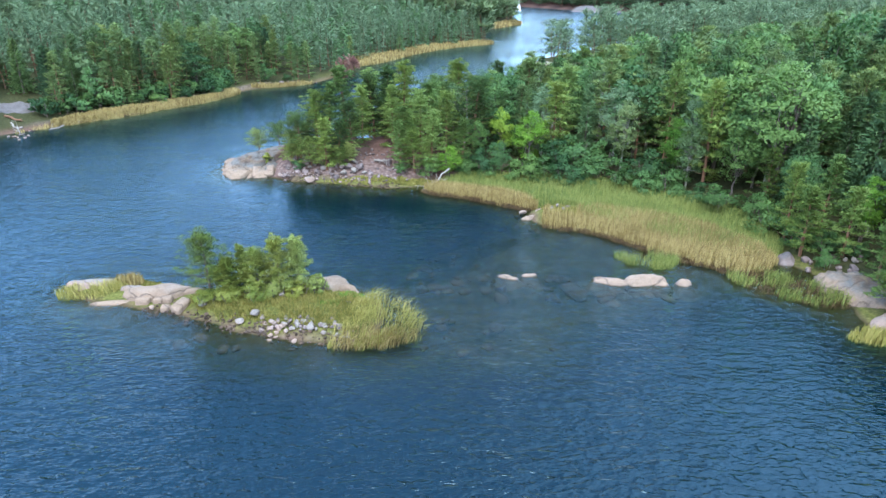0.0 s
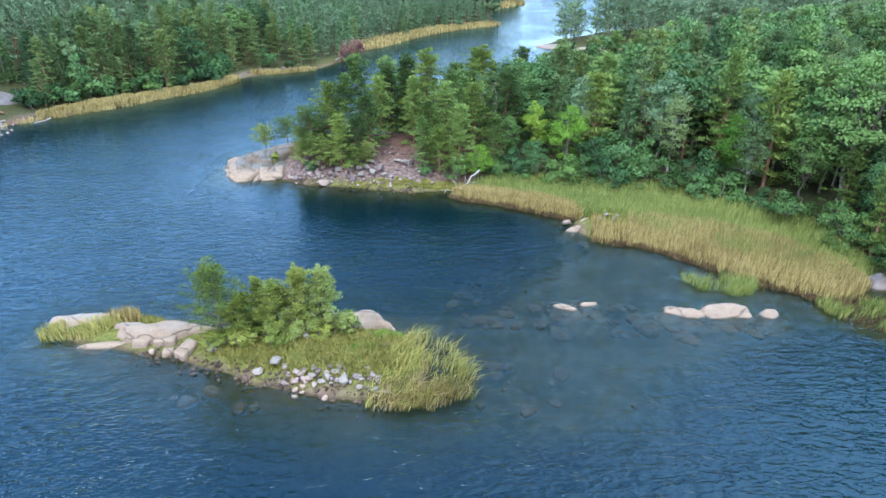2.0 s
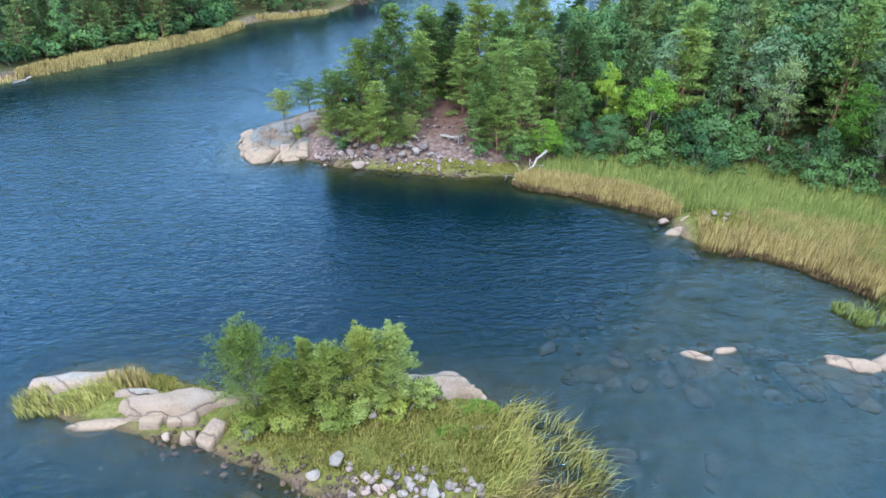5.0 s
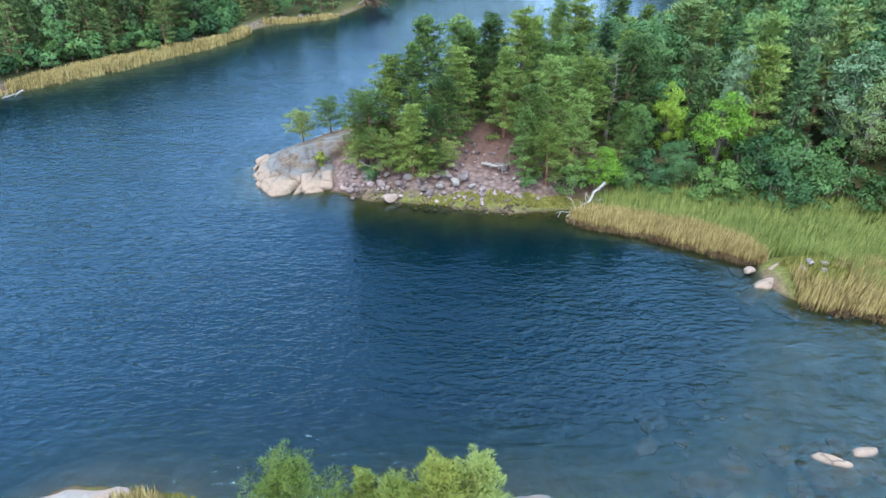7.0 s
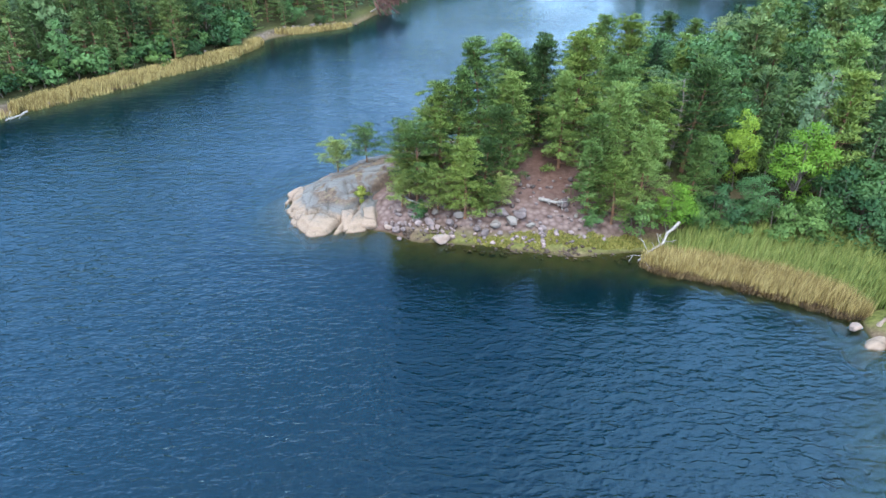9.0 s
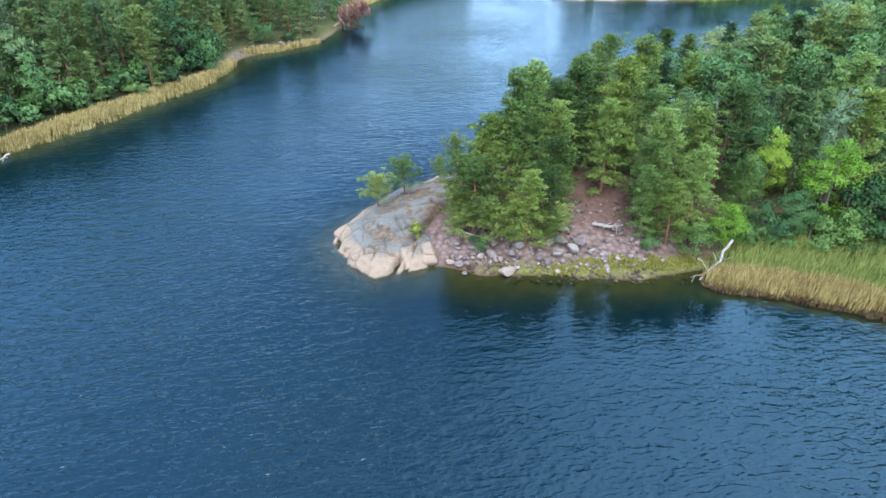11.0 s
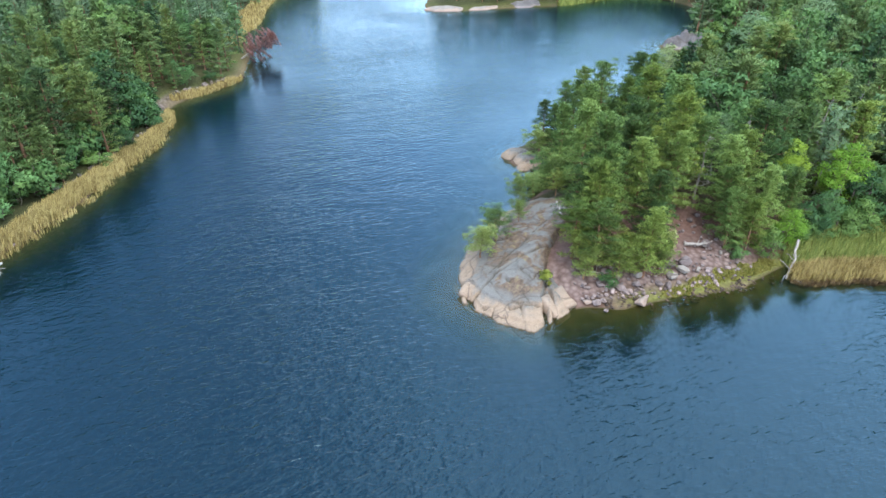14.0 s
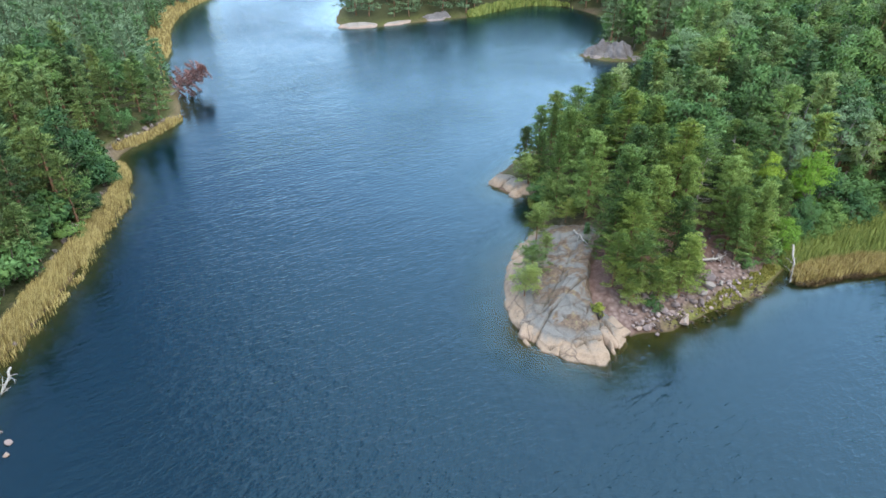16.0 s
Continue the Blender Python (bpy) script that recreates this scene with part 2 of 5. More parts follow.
def foliage_material(name, dark, mid, light, glow=0.28, trees=True):
    m = Nodes(name)
    p = m.pos()
    f = m.maths("ADD", m.maths("MULTIPLY", m.noise(p, 1.7, 3.0, 0.6), 0.55), m.maths("MULTIPLY", m.noise(p, 0.16, 2.0), 0.45))
    f = m.maths("ADD", f, m.maths("MULTIPLY", m.maths("SUBTRACT", m.random(), 0.5), 0.4 if trees else 0.0))
    g = m.add("ShaderNodeNewGeometry").outputs["Random Per Island"]
    f = m.maths("ADD", f, m.maths("MULTIPLY", m.maths("SUBTRACT", g, 0.5), 0.16 if trees else 0.42))
    c = m.ramp(f, (0.3, dark), (0.5, mid), (0.72, light))
    if trees:                                          # no two trees are of quite one green
        hue = m.maths("FRACT", m.maths("MULTIPLY", m.random(), 7.31))
        c = m.mix(1.0, c, m.ramp(hue, (0.0, (0.86, 0.97, 1.12)), (0.5, (0.98, 1.0, 1.0)), (1.0, (1.14, 1.05, 0.88))), "MULTIPLY")
    d = m.add("ShaderNodeBsdfPrincipled", Base_Color=c, Roughness=0.6)
    d.inputs["Specular IOR Level"].default_value = 0.25
    tr = m.add("ShaderNodeBsdfTranslucent", Color=c)
    mx = m.add("ShaderNodeMixShader")
    m.put(mx, 0, glow)
    m.t.links.new(d.outputs[0], mx.inputs[1])
    m.t.links.new(tr.outputs[0], mx.inputs[2])
    m.t.links.new(mx.outputs[0], m.out.inputs["Surface"])
    return m.mat


def bark_material(name, low, high, spotted=False):
    m = Nodes(name)
    p = m.pos()
    n = m.noise(m.scaled(p, (3.0, 3.0, 0.7)), 3.0, 5.0, 0.7)
    c = m.ramp(n, (0.35, low), (0.65, high))
    if spotted:
        c = m.mix(m.ramp(m.noise(m.scaled(p, (1, 1, 3.0)), 2.2, 3.0), (0.58, 0.0), (0.64, 0.85)), c, (0.03, 0.028, 0.025))
    return m.done(c, 0.9, m.bump(n, 0.6, 0.04), 0.15)


WATER = water_material()
GROUND = ground_material()
GRANITE = granite_material("pink_granite", (0.222, 0.166, 0.122), (0.116, 0.113, 0.107), 0.8, 0.9, True)
PALE_GRANITE = granite_material("pale_granite", (0.255, 0.19, 0.155), (0.185, 0.168, 0.152), 0.5, 0.6)
WASHED = granite_material("washed_granite", (0.218, 0.165, 0.126), (0.20, 0.165, 0.135), 0.4, 0.8)
BEIGE_GRANITE = granite_material("beige_granite", (0.225, 0.168, 0.125), (0.185, 0.152, 0.126), 0.45, 1.0)
GREY_GRANITE = granite_material("grey_granite", (0.2, 0.165, 0.155), (0.115, 0.106, 0.106), 0.8, 0.6)
SUNKEN = granite_material("weedy_red_stone", (0.20, 0.115, 0.07), (0.17, 0.115, 0.07), 0.3, 0.8, vary=True)
WET_STONE = granite_material("wet_stone", (0.085, 0.062, 0.045), (0.10, 0.078, 0.06), 0.4, 0.8, vary=True)
BOULDER = granite_material("boulder_stone", (0.245, 0.195, 0.18), (0.175, 0.148, 0.146), 0.35, 0.8, vary=True)
LIGHT_PINE = foliage_material("light_pine_needles", (0.09, 0.1512, 0.0378), (0.18, 0.252, 0.0648), (0.28, 0.3427, 0.108))
PINE = foliage_material("pine_needles", (0.034, 0.074, 0.018), (0.112, 0.190, 0.044), (0.212, 0.306, 0.078), 0.3)
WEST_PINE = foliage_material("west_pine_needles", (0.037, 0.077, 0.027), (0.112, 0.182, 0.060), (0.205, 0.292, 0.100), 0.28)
# pine green made bluer and greyer: distance haze put into the needle colour
FAR_PINE = foliage_material("hazed_pine_needles", (0.040, 0.080, 0.040), (0.108, 0.172, 0.084), (0.190, 0.268, 0.132), 0.25)
SPRUCE = foliage_material("dark_needles", (0.034, 0.080, 0.034), (0.0825, 0.1628, 0.062), (0.150, 0.248, 0.094))
LEAF = foliage_material("broad_leaves", (0.026, 0.072, 0.024), (0.066, 0.146, 0.044), (0.126, 0.232, 0.070), 0.32)
BRIGHT = foliage_material("bright_leaves", (0.0697, 0.1596, 0.0165), (0.1394, 0.2793, 0.0275), (0.237, 0.3671, 0.055), 0.35)
GREYLEAF = foliage_material("greyish_leaves", (0.0594, 0.111, 0.0425), (0.1122, 0.185, 0.0723), (0.1848, 0.2664, 0.1275), 0.3)
ALDER = foliage_material("islet_leaves", (0.115, 0.165, 0.030), (0.205, 0.256, 0.054), (0.315, 0.350, 0.088), 0.32)
RUST = foliage_material("dead_red_needles", (0.19, 0.095, 0.085), (0.36, 0.19, 0.17), (0.48, 0.29, 0.27))
REED_GOLD = foliage_material("golden_reed", (0.135, 0.098, 0.034), (0.290, 0.232, 0.082), (0.445, 0.370, 0.160), 0.3, False)
REED_GREEN = foliage_material("green_reed", (0.085, 0.130, 0.026), (0.165, 0.215, 0.050), (0.275, 0.310, 0.090), 0.3, False)
REED_PALE = foliage_material("pale_reed", (0.1728, 0.1857, 0.0397), (0.2678, 0.263, 0.065), (0.3802, 0.3405, 0.1084), 0.3, False)
LITTER = foliage_material("old_reed_stalks", (0.035, 0.022, 0.010), (0.085, 0.052, 0.022), (0.19, 0.135, 0.06), 0.15, False)
LUSH = foliage_material("lush_grass", (0.06, 0.135, 0.014), (0.105, 0.225, 0.024), (0.17, 0.31, 0.045), 0.3, False)
GRASS = foliage_material("shore_grass", (0.0884, 0.1066, 0.016), (0.1848, 0.1827, 0.0365), (0.2893, 0.2588, 0.0802), 0.3, False)
BARK = bark_material("pine_bark", (0.09, 0.055, 0.04), (0.25, 0.14, 0.085))
GREYBARK = bark_material("grey_bark", (0.06, 0.05, 0.042), (0.17, 0.15, 0.13))
BIRCH = bark_material("birch_bark", (0.2, 0.195, 0.18), (0.36, 0.35, 0.32), True)
DEADWOOD = bark_material("bleached_wood", (0.16, 0.145, 0.13), (0.33, 0.31, 0.285))

# ---------------------------------------------------------------- mesh helpers


def mesh_from(name, verts, faces, mats, smooth=False, normals=None):
    """A mesh from an array of points and an array of faces, all of one size."""
    me = bpy.data.meshes.new(name)
    verts, faces = np.asarray(verts, np.float32), np.asarray(faces, np.int32)
    n, k = faces.shape
    me.vertices.add(len(verts))
    me.vertices.foreach_set("co", verts.ravel())
    me.loops.add(n * k)
    me.loops.foreach_set("vertex_index", faces.ravel())
    me.polygons.add(n)
    me.polygons.foreach_set("loop_start", np.arange(n, dtype=np.int32) * k)
    me.polygons.foreach_set("loop_total", np.full(n, k, np.int32))
    me.polygons.foreach_set("use_smooth", np.full(n, smooth, bool))
    for m in mats if isinstance(mats, (list, tuple)) else [mats]:
        me.materials.append(m)
    me.update(calc_edges=True)
    if normals is not None:
        me.normals_split_custom_set_from_vertices(np.asarray(normals, np.float32))
    return me


def joined(pieces):
    """One pair of point and face arrays out of many."""
    vs, fs, n = [], [], 0
    for v, f in pieces:
        vs.append(v)
        fs.append(np.asarray(f) + n)
        n += len(v)
    return np.concatenate(vs), np.concatenate(fs)


def part(name, me, parent, label=""):
    ob = new(name, me)
    ob.parent = parent
    return tagged(ob, label) if label else ob


def thing(name, at, label, category, group="", kind="", rz=0.0, s=1.0):
    ob = new(name)
    ob.empty_display_size = 0.3
    ob.matrix_world = pose(*at, 0, 0, rz) @ Matrix.Scale(s, 4)
    return tagged(ob, label, category, group, kind)


def tube(path, radii, sides=5):
    path, radii = np.asarray(path, float), np.asarray(radii, float)
    d = np.gradient(path, axis=0)
    d /= np.linalg.norm(d, axis=1)[:, None] + 1e-9
    ref = np.array([0.31, 0.95, 0.05]) if abs(d[0, 2]) > 0.5 else np.array([0.0, 0.0, 1.0])
    a = np.cross(d, ref)
    a /= np.linalg.norm(a, axis=1)[:, None] + 1e-9
    b = np.cross(d, a)
    ang = np.arange(sides) * 2 * np.pi / sides
    v = path[:, None] + radii[:, None, None] * (np.cos(ang)[None, :, None] * a[:, None] + np.sin(ang)[None, :, None] * b[:, None])
    n = len(path)
    i, j = np.meshgrid(np.arange(n - 1), np.arange(sides), indexing="ij")
    k = (j + 1) % sides
    q = np.stack([i * sides + j, i * sides + k, (i + 1) * sides + k, (i + 1) * sides + j], -1).reshape(-1, 4)
    return v.reshape(-1, 3), np.concatenate([q[:, :3], q[:, [0, 2, 3]]])


def blades(base, way, side, length, width, soft):
    """Pointed leaf blades: three corners each, from the base along the way, wound to face the soft normal of their clump."""
    length, width = np.asarray(length)[:, None], np.asarray(width)[:, None]
    side = np.where((np.cross(side, way) * soft).sum(1, keepdims=True) < 0, -side, side)
    v = np.stack([base - side * width * 0.5, base + side * width * 0.5, base + way * length], 1).reshape(-1, 3)
    return v, np.arange(len(v)).reshape(-1, 3), np.repeat(soft, 3, 0)


def leafy_mesh(name, foil, mat):
    return mesh_from(name, *joined([(v, f) for v, f, n in foil]), mat, True, np.concatenate([n for v, f, n in foil]))


def unit(v):
    return v / (np.linalg.norm(v, axis=-1, keepdims=True) + 1e-9)


# ---------------------------------------------------------------- trees


def pine_meshes(seed, h, cr, limbs, leaves, leaf, start=0.3, name="pine", needles=None, bark=None, lean=0.04, flat=0.45, round_top=0.62, sides=6, pads=4, slim=1.0):
    """Trunk with limbs, and a crown of flat needle plumes carried on the limbs."""
    r = np.random.default_rng(seed)
    zs = np.linspace(0, 1, 9)
    bend = r.normal(0, lean, 2)
    wob = r.normal(0, 0.012 * h, (9, 2)).cumsum(0) * 0.5
    path = np.stack([bend[0] * h * zs ** 1.6 + wob[:, 0] * zs, bend[1] * h * zs ** 1.6 + wob[:, 1] * zs, zs * h * 0.98 - 0.4 * (zs == 0)], 1)
    r0 = 0.016 * h + 0.03
    wood = [tube(path if sides > 3 else path[::4], (r0 * (1 - zs) ** 0.8 + 0.015)[::1 if sides > 3 else 4], sides)]
    foil = []
    per = max(6, leaves // (limbs * pads))
    for i in range(limbs):
        zf = start + (0.98 - start) * ((i + r.random() * 0.8) / limbs) ** 0.85
        az = i * 2.4 + r.normal(0, 0.35)
        u = (zf - start) / (1 - start)
        reach = cr * (min(1.0, 0.62 + 1.3 * u) * (1.02 - u) ** round_top * 1.12 + 0.1) * r.uniform(0.62, 1.12)
        rise = reach * (r.uniform(-0.02, 0.28) + 0.75 * u * u)
        p0 = np.array([np.interp(zf, zs, path[:, k]) for k in range(3)])
        out = np.array([math.cos(az), math.sin(az), 0])
        t = np.linspace(0, 1, 4)[:, None]
        lp = p0 + out * reach * t + np.array([0, 0, 1]) * (rise * t ** 1.5 - 0.1 * reach * np.sin(t * np.pi))
        if sides > 3:
            wood.append(tube(lp, np.linspace(0.28 * r0 * (1.1 - u), 0.012, 4), 3))
        for f in np.linspace(0.42 - 0.34 * u, 1.08, pads):
            c = p0 + out * reach * f + np.array([0, 0, rise * f ** 1.5 + 0.06])
            c = c + r.normal(0, 0.12 * cr, 3) * (1, 1, 0.35)
            rad = cr * r.uniform(0.17, 0.29) * (1.1 - 0.35 * u) * (4 / pads) ** 0.5
            d = unit(r.normal(0, 1, (per, 3)))
            d[:, 2] = np.abs(d[:, 2]) * 0.9 - 0.25
            b = c + d * rad * np.array([1, 1, flat]) * r.uniform(0.45, 1.0, (per, 1))
            way = unit(d * (0.9, 0.9, 0.5) + out * 0.35 + np.array([0, 0, 0.5]) + r.normal(0, 0.3, (per, 3)))
            side = unit(np.cross(way, r.normal(0, 1, (per, 3))))
            soft = unit(d * (0.6, 0.6, 0.9) + out * 0.6 * (1 - u) + np.array([0, 0, 0.25 + 0.5 * u]) + r.normal(0, 0.16, (per, 3)))
            foil.append(blades(b, way, side, leaf * r.uniform(0.7, 1.3, per), slim * leaf * r.uniform(0.26, 0.42, per), soft))
    return mesh_from(name + "_trunk", *joined(wood), bark or BARK, True), leafy_mesh(name + "_crown", foil, needles or PINE)


def spruce_meshes(seed, h, cr, layers, leaves, leaf, name="spruce", needles=None):
    """Narrow cone of drooping branch layers."""
    r = np.random.default_rng(seed)
    zs = np.linspace(0, 1, 6)
    path = np.stack([0 * zs, 0 * zs, zs * h - 0.4 * (zs == 0)], 1)
    wood = [tube(path, (0.014 * h + 0.03) * (1 - zs) + 0.012, 5)]
    foil = []
    arms = 7
    per = max(5, leaves // (layers * arms * 2))
    for i in range(layers):
        zf = 0.08 + 0.9 * i / layers
        for j in range(arms):
            az = j * 2 * math.pi / arms + i * 0.7 + r.normal(0, 0.25)
            reach = cr * (1.02 - zf) ** 0.85 * r.uniform(0.7, 1.1)
            out = np.array([math.cos(az), math.sin(az), 0])
            p0 = np.array([0, 0, zf * h])
            for f in (0.45, 0.85):
                c = p0 + out * reach * f + np.array([0, 0, -0.22 * reach * f])
                rad = max(0.12, reach * 0.34)
                d = unit(r.normal(0, 1, (per, 3)))
                b = c + d * rad * np.array([1, 1, 0.35]) * r.uniform(0.4, 1, (per, 1))
                way = unit(out * 0.9 + d * 0.7 + np.array([0, 0, 0.12]) + r.normal(0, 0.3, (per, 3)))
                side = unit(np.cross(way, r.normal(0, 1, (per, 3))))
                soft = unit(d * 0.6 + out * 0.6 + np.array([0, 0, 0.5]) + r.normal(0, 0.2, (per, 3)))
                foil.append(blades(b, way, side, leaf * r.uniform(0.7, 1.3, per), leaf * r.uniform(0.3, 0.45, per), soft))
    return mesh_from(name + "_trunk", *joined(wood), GREYBARK, True), leafy_mesh(name + "_crown", foil, needles or SPRUCE)


def broadleaf_meshes(seed, h, cr, clumps, leaves, leaf, name="broadleaf", foliage=None, bark=None, low=0.25, stems=1, sides=6):
    """Forking trunk and a crown of uneven leaf clumps with gaps between them."""
    r = np.random.default_rng(seed)
    wood, foil = [], []
    per = max(8, leaves // clumps)
    zc, zr = h * (low + 1) / 2, h * (1 - low) / 2
    feet = [np.array([math.cos(k * 2.2) * 0.25 * (stems > 1), math.sin(k * 2.2) * 0.25 * (stems > 1), -0.4]) for k in range(stems)]
    forks = []
    for f in feet:
        top = np.array([f[0] * 3 + r.normal(0, 0.06 * h), f[1] * 3 + r.normal(0, 0.06 * h), h * r.uniform(0.62, 0.8)])
        t = np.linspace(0, 1, 6)[:, None]
        p = f + (top - f) * t + r.normal(0, 0.02 * h, (6, 3)) * np.sin(t * np.pi)
        wood.append(tube(p if sides > 3 else p[::5], np.linspace(0.015 * h + 0.03, 0.03, 6)[::1 if sides > 3 else 5], sides))
        forks.append(p)
    for i in range(clumps):
        d = unit(r.normal(0, 1, 3))
        k = r.random() ** 0.42
        taper = 1.0 - 0.35 * max(0.0, d[2]) ** 2
        c = np.array([d[0] * cr * k * taper, d[1] * cr * k * taper, zc + d[2] * zr * k * 0.92])
        p = forks[i % stems]
        root = p[min(5, 2 + int(3.2 * max(0, (c[2] / h - 0.25))))]
        if i % 2 == 0 and sides > 3:
            t = np.linspace(0, 1, 4)[:, None]
            wood.append(tube(root + (c - root) * t + np.array([0, 0, 0.1 * cr]) * np.sin(t * np.pi), np.linspace(0.0055 * h, 0.012, 4), 3))
        rad = cr * r.uniform(0.2, 0.36)
        e = unit(r.normal(0, 1, (per, 3)))
        e[:, 2] = np.where(e[:, 2] < -0.3, -e[:, 2], e[:, 2])
        b = c + e * rad * np.array([1.1, 1.1, 0.75]) * r.uniform(0.5, 1.0, (per, 1))
        way = unit(e * 0.5 + r.normal(0, 0.7, (per, 3)) + np.array([0, 0, -0.1]))
        side = unit(np.cross(way, e + r.normal(0, 0.4, (per, 3))))
        away = unit(c - np.array([0, 0, zc - 0.3 * zr]))
        soft = unit(e * 0.65 + away * 0.75 + np.array([0, 0, 0.2]) + r.normal(0, 0.22, (per, 3)))
        foil.append(blades(b, way, side, leaf * r.uniform(0.7, 1.3, per), leaf * r.uniform(0.6, 0.95, per), soft))
    return mesh_from(name + "_trunk", *joined(wood), bark or GREYBARK, True), leafy_mesh(name + "_crown", foil, foliage or LEAF)


def bare_tree_mesh(seed, h, spread, twigs, name="bare_tree"):
    """A dead tree: bleached trunk with forked, broken limbs."""
    r = np.random.default_rng(seed)
    zs = np.linspace(0, 1, 8)
    path = np.stack([r.normal(0, 0.02 * h, 8).cumsum() * zs, r.normal(0, 0.02 * h, 8).cumsum() * zs, zs * h], 1)
    w = [tube(path, (0.018 * h + 0.02) * (1 - zs) ** 0.9 + 0.012, 6)]
    for i in range(twigs):
        zf = r.uniform(0.2, 0.97)
        p0 = np.array([np.interp(zf, zs, path[:, k]) for k in range(3)])
        az = i * 2.4 + r.normal(0, 0.4)
        out = np.array([math.cos(az), math.sin(az), r.uniform(-0.1, 0.6)])
        reach = spread * r.uniform(0.4, 1.0) * (1.15 - zf)
        t = np.linspace(0, 1, 4)[:, None]
        lp = p0 + out * reach * t + r.normal(0, 0.07 * reach, (4, 3)) * t
        w.append(tube(lp, np.linspace(0.03, 0.01, 4), 4))
        for k in range(3):
            q = lp[1 + k % 3]
            o2 = unit(out + r.normal(0, 0.7, 3)) * reach * r.uniform(0.2, 0.5)
            w.append(tube(q + o2 * np.linspace(0, 1, 3)[:, None], [0.014, 0.01, 0.006], 3))
    return mesh_from(name, *joined(w), DEADWOOD, True)


# ---------------------------------------------------------------- the plan, in metres


def rounded(poly, times=2):
    p = np.array(poly, float)
    for _ in range(times):
        q = np.roll(p, -1, 0)
        p = np.stack([0.75 * p + 0.25 * q, 0.25 * p + 0.75 * q], 1).reshape(-1, 2)
    return p


def inland(poly, x, y):
    """Metres from the outline, positive inside."""
    x, y = np.asarray(x, float), np.asarray(y, float)
    best = np.full(x.shape, 1e9)
    odd = np.zeros(x.shape, bool)
    for (ax, ay), (bx, by) in zip(poly, np.roll(poly, -1, 0)):
        dx, dy = bx - ax, by - ay
        t = np.clip(((x - ax) * dx + (y - ay) * dy) / (dx * dx + dy * dy + 1e-12), 0, 1)
        best = np.minimum(best, (x - ax - t * dx) ** 2 + (y - ay - t * dy) ** 2)
        cross = (ay > y) != (by > y)
        odd ^= cross & (x < dx * (y - ay) / (dy if dy else 1e-12) + ax)
    return np.sqrt(best) * np.where(odd, 1, -1)


def wavy(x, y, scale, seed=0.0):
    """Cheap smooth variation in -1..1 for arrays."""
    x, y = np.asarray(x) / scale + seed * 7.3, np.asarray(y) / scale + seed * 3.1
    return (np.sin(x * 2.1 + 1.3 * np.sin(y * 1.7)) + np.sin(y * 2.3 + 1.1 * np.sin(x * 1.9 + 2)) + 0.6 * np.sin((x + y) * 3.7 + np.sin(x * 4.1))
            + 0.4 * np.sin((x - 1.3 * y) * 6.1 + np.sin(y * 5.0))) / 3.0


EAST = rounded([(-27.6, 74.8), (-25.7, 73.0), (-23, 73.4), (-19.7, 73.4), (-18.3, 72.0), (-15.5, 71.4), (-11, 70.6), (-7, 70.0), (-3, 70.0),
                (1, 70.2), (7.8, 70), (14, 69), (20, 67.5), (25, 63.5), (28.6, 59), (29.8, 55), (29.6, 50.5), (31, 47.5), (32, 44.5), (31, 41.5),
                (30.6, 38.2), (33, 34), (40, 24), (55, 5), (90, -30), (900, -200), (1500, 500), (900, 800), (420, 560), (260, 480), (190, 400),
                (140, 310), (90, 265), (52, 236), (31, 210), (26.5, 199.5), (31, 192.8), (40, 192), (50, 191), (62, 188.5), (76, 191.6), (90, 193.5),
                (98, 184), (94, 168), (80, 152), (62, 143), (52, 141), (51, 138), (53, 133), (60, 127), (54, 119), (30, 113), (10, 109), (-2, 106.5),
                (-7, 104.5), (-9.8, 101.5), (-9.2, 98.8), (-5, 96.5), (-7, 93.5), (-12.3, 91.6), (-16.3, 90.6), (-20.3, 88.6), (-26.3, 83), (-28.6, 79.2)])
WEST = rounded([(-110, 30), (-78, 70), (-68, 93), (-63.6, 100.6), (-58.4, 107), (-52.2, 116.4), (-45.4, 128.2), (-43.6, 137), (-43.4, 142), (-36, 146.2), (-31, 151.8),
                (-27.5, 162), (-25, 172), (-26, 186), (-19, 195), (-14, 212), (-8, 228), (4, 250), (21, 268), (23.5, 285), (14, 320), (27, 364),
                (40, 392), (52, 424), (44, 470), (58, 521), (64, 640), (60, 760), (0, 860), (-900, 1100), (-1500, 400), (-900, -300)])
NORTH = rounded([(60, 830), (88, 792), (128, 694), (152, 642), (190, 624), (400, 640), (900, 800), (1400, 1500), (0, 2000), (-900, 1500), (-300, 980)])
ISLET = rounded([(-29, 43.2), (-27, 41), (-24, 40.4), (-19.2, 39.1), (-15.3, 37.5), (-12.8, 36.5), (-9.8, 35.6), (-6.5, 35.4), (-4.3, 36.8), (-3.8, 39.5),
                 (-5.4, 42.2), (-7.5, 43.2), (-11.3, 43.5), (-16, 43), (-19.7, 42.8), (-24.5, 44.3), (-27.5, 44.3)])
REEDBED = rounded([(-2.4, 68.2), (1.6, 66.6), (6.4, 64), (9.7, 62), (10.6, 60.5), (10.1, 57.2), (14.4, 56.1), (17.2, 53.4), (19.6, 50.4), (22.5, 48.6),
                   (25, 46.5), (28.5, 47.5), (31, 51), (32, 56), (30.5, 61), (26.5, 66), (21, 70), (14, 72), (7, 72.5), (1, 72)])
REED_SPUR = rounded([(15.3, 50.3), (15.6, 49), (17.8, 47.6), (20.2, 47.2), (21.5, 48.6), (19.5, 50.2), (17.2, 51.2)])
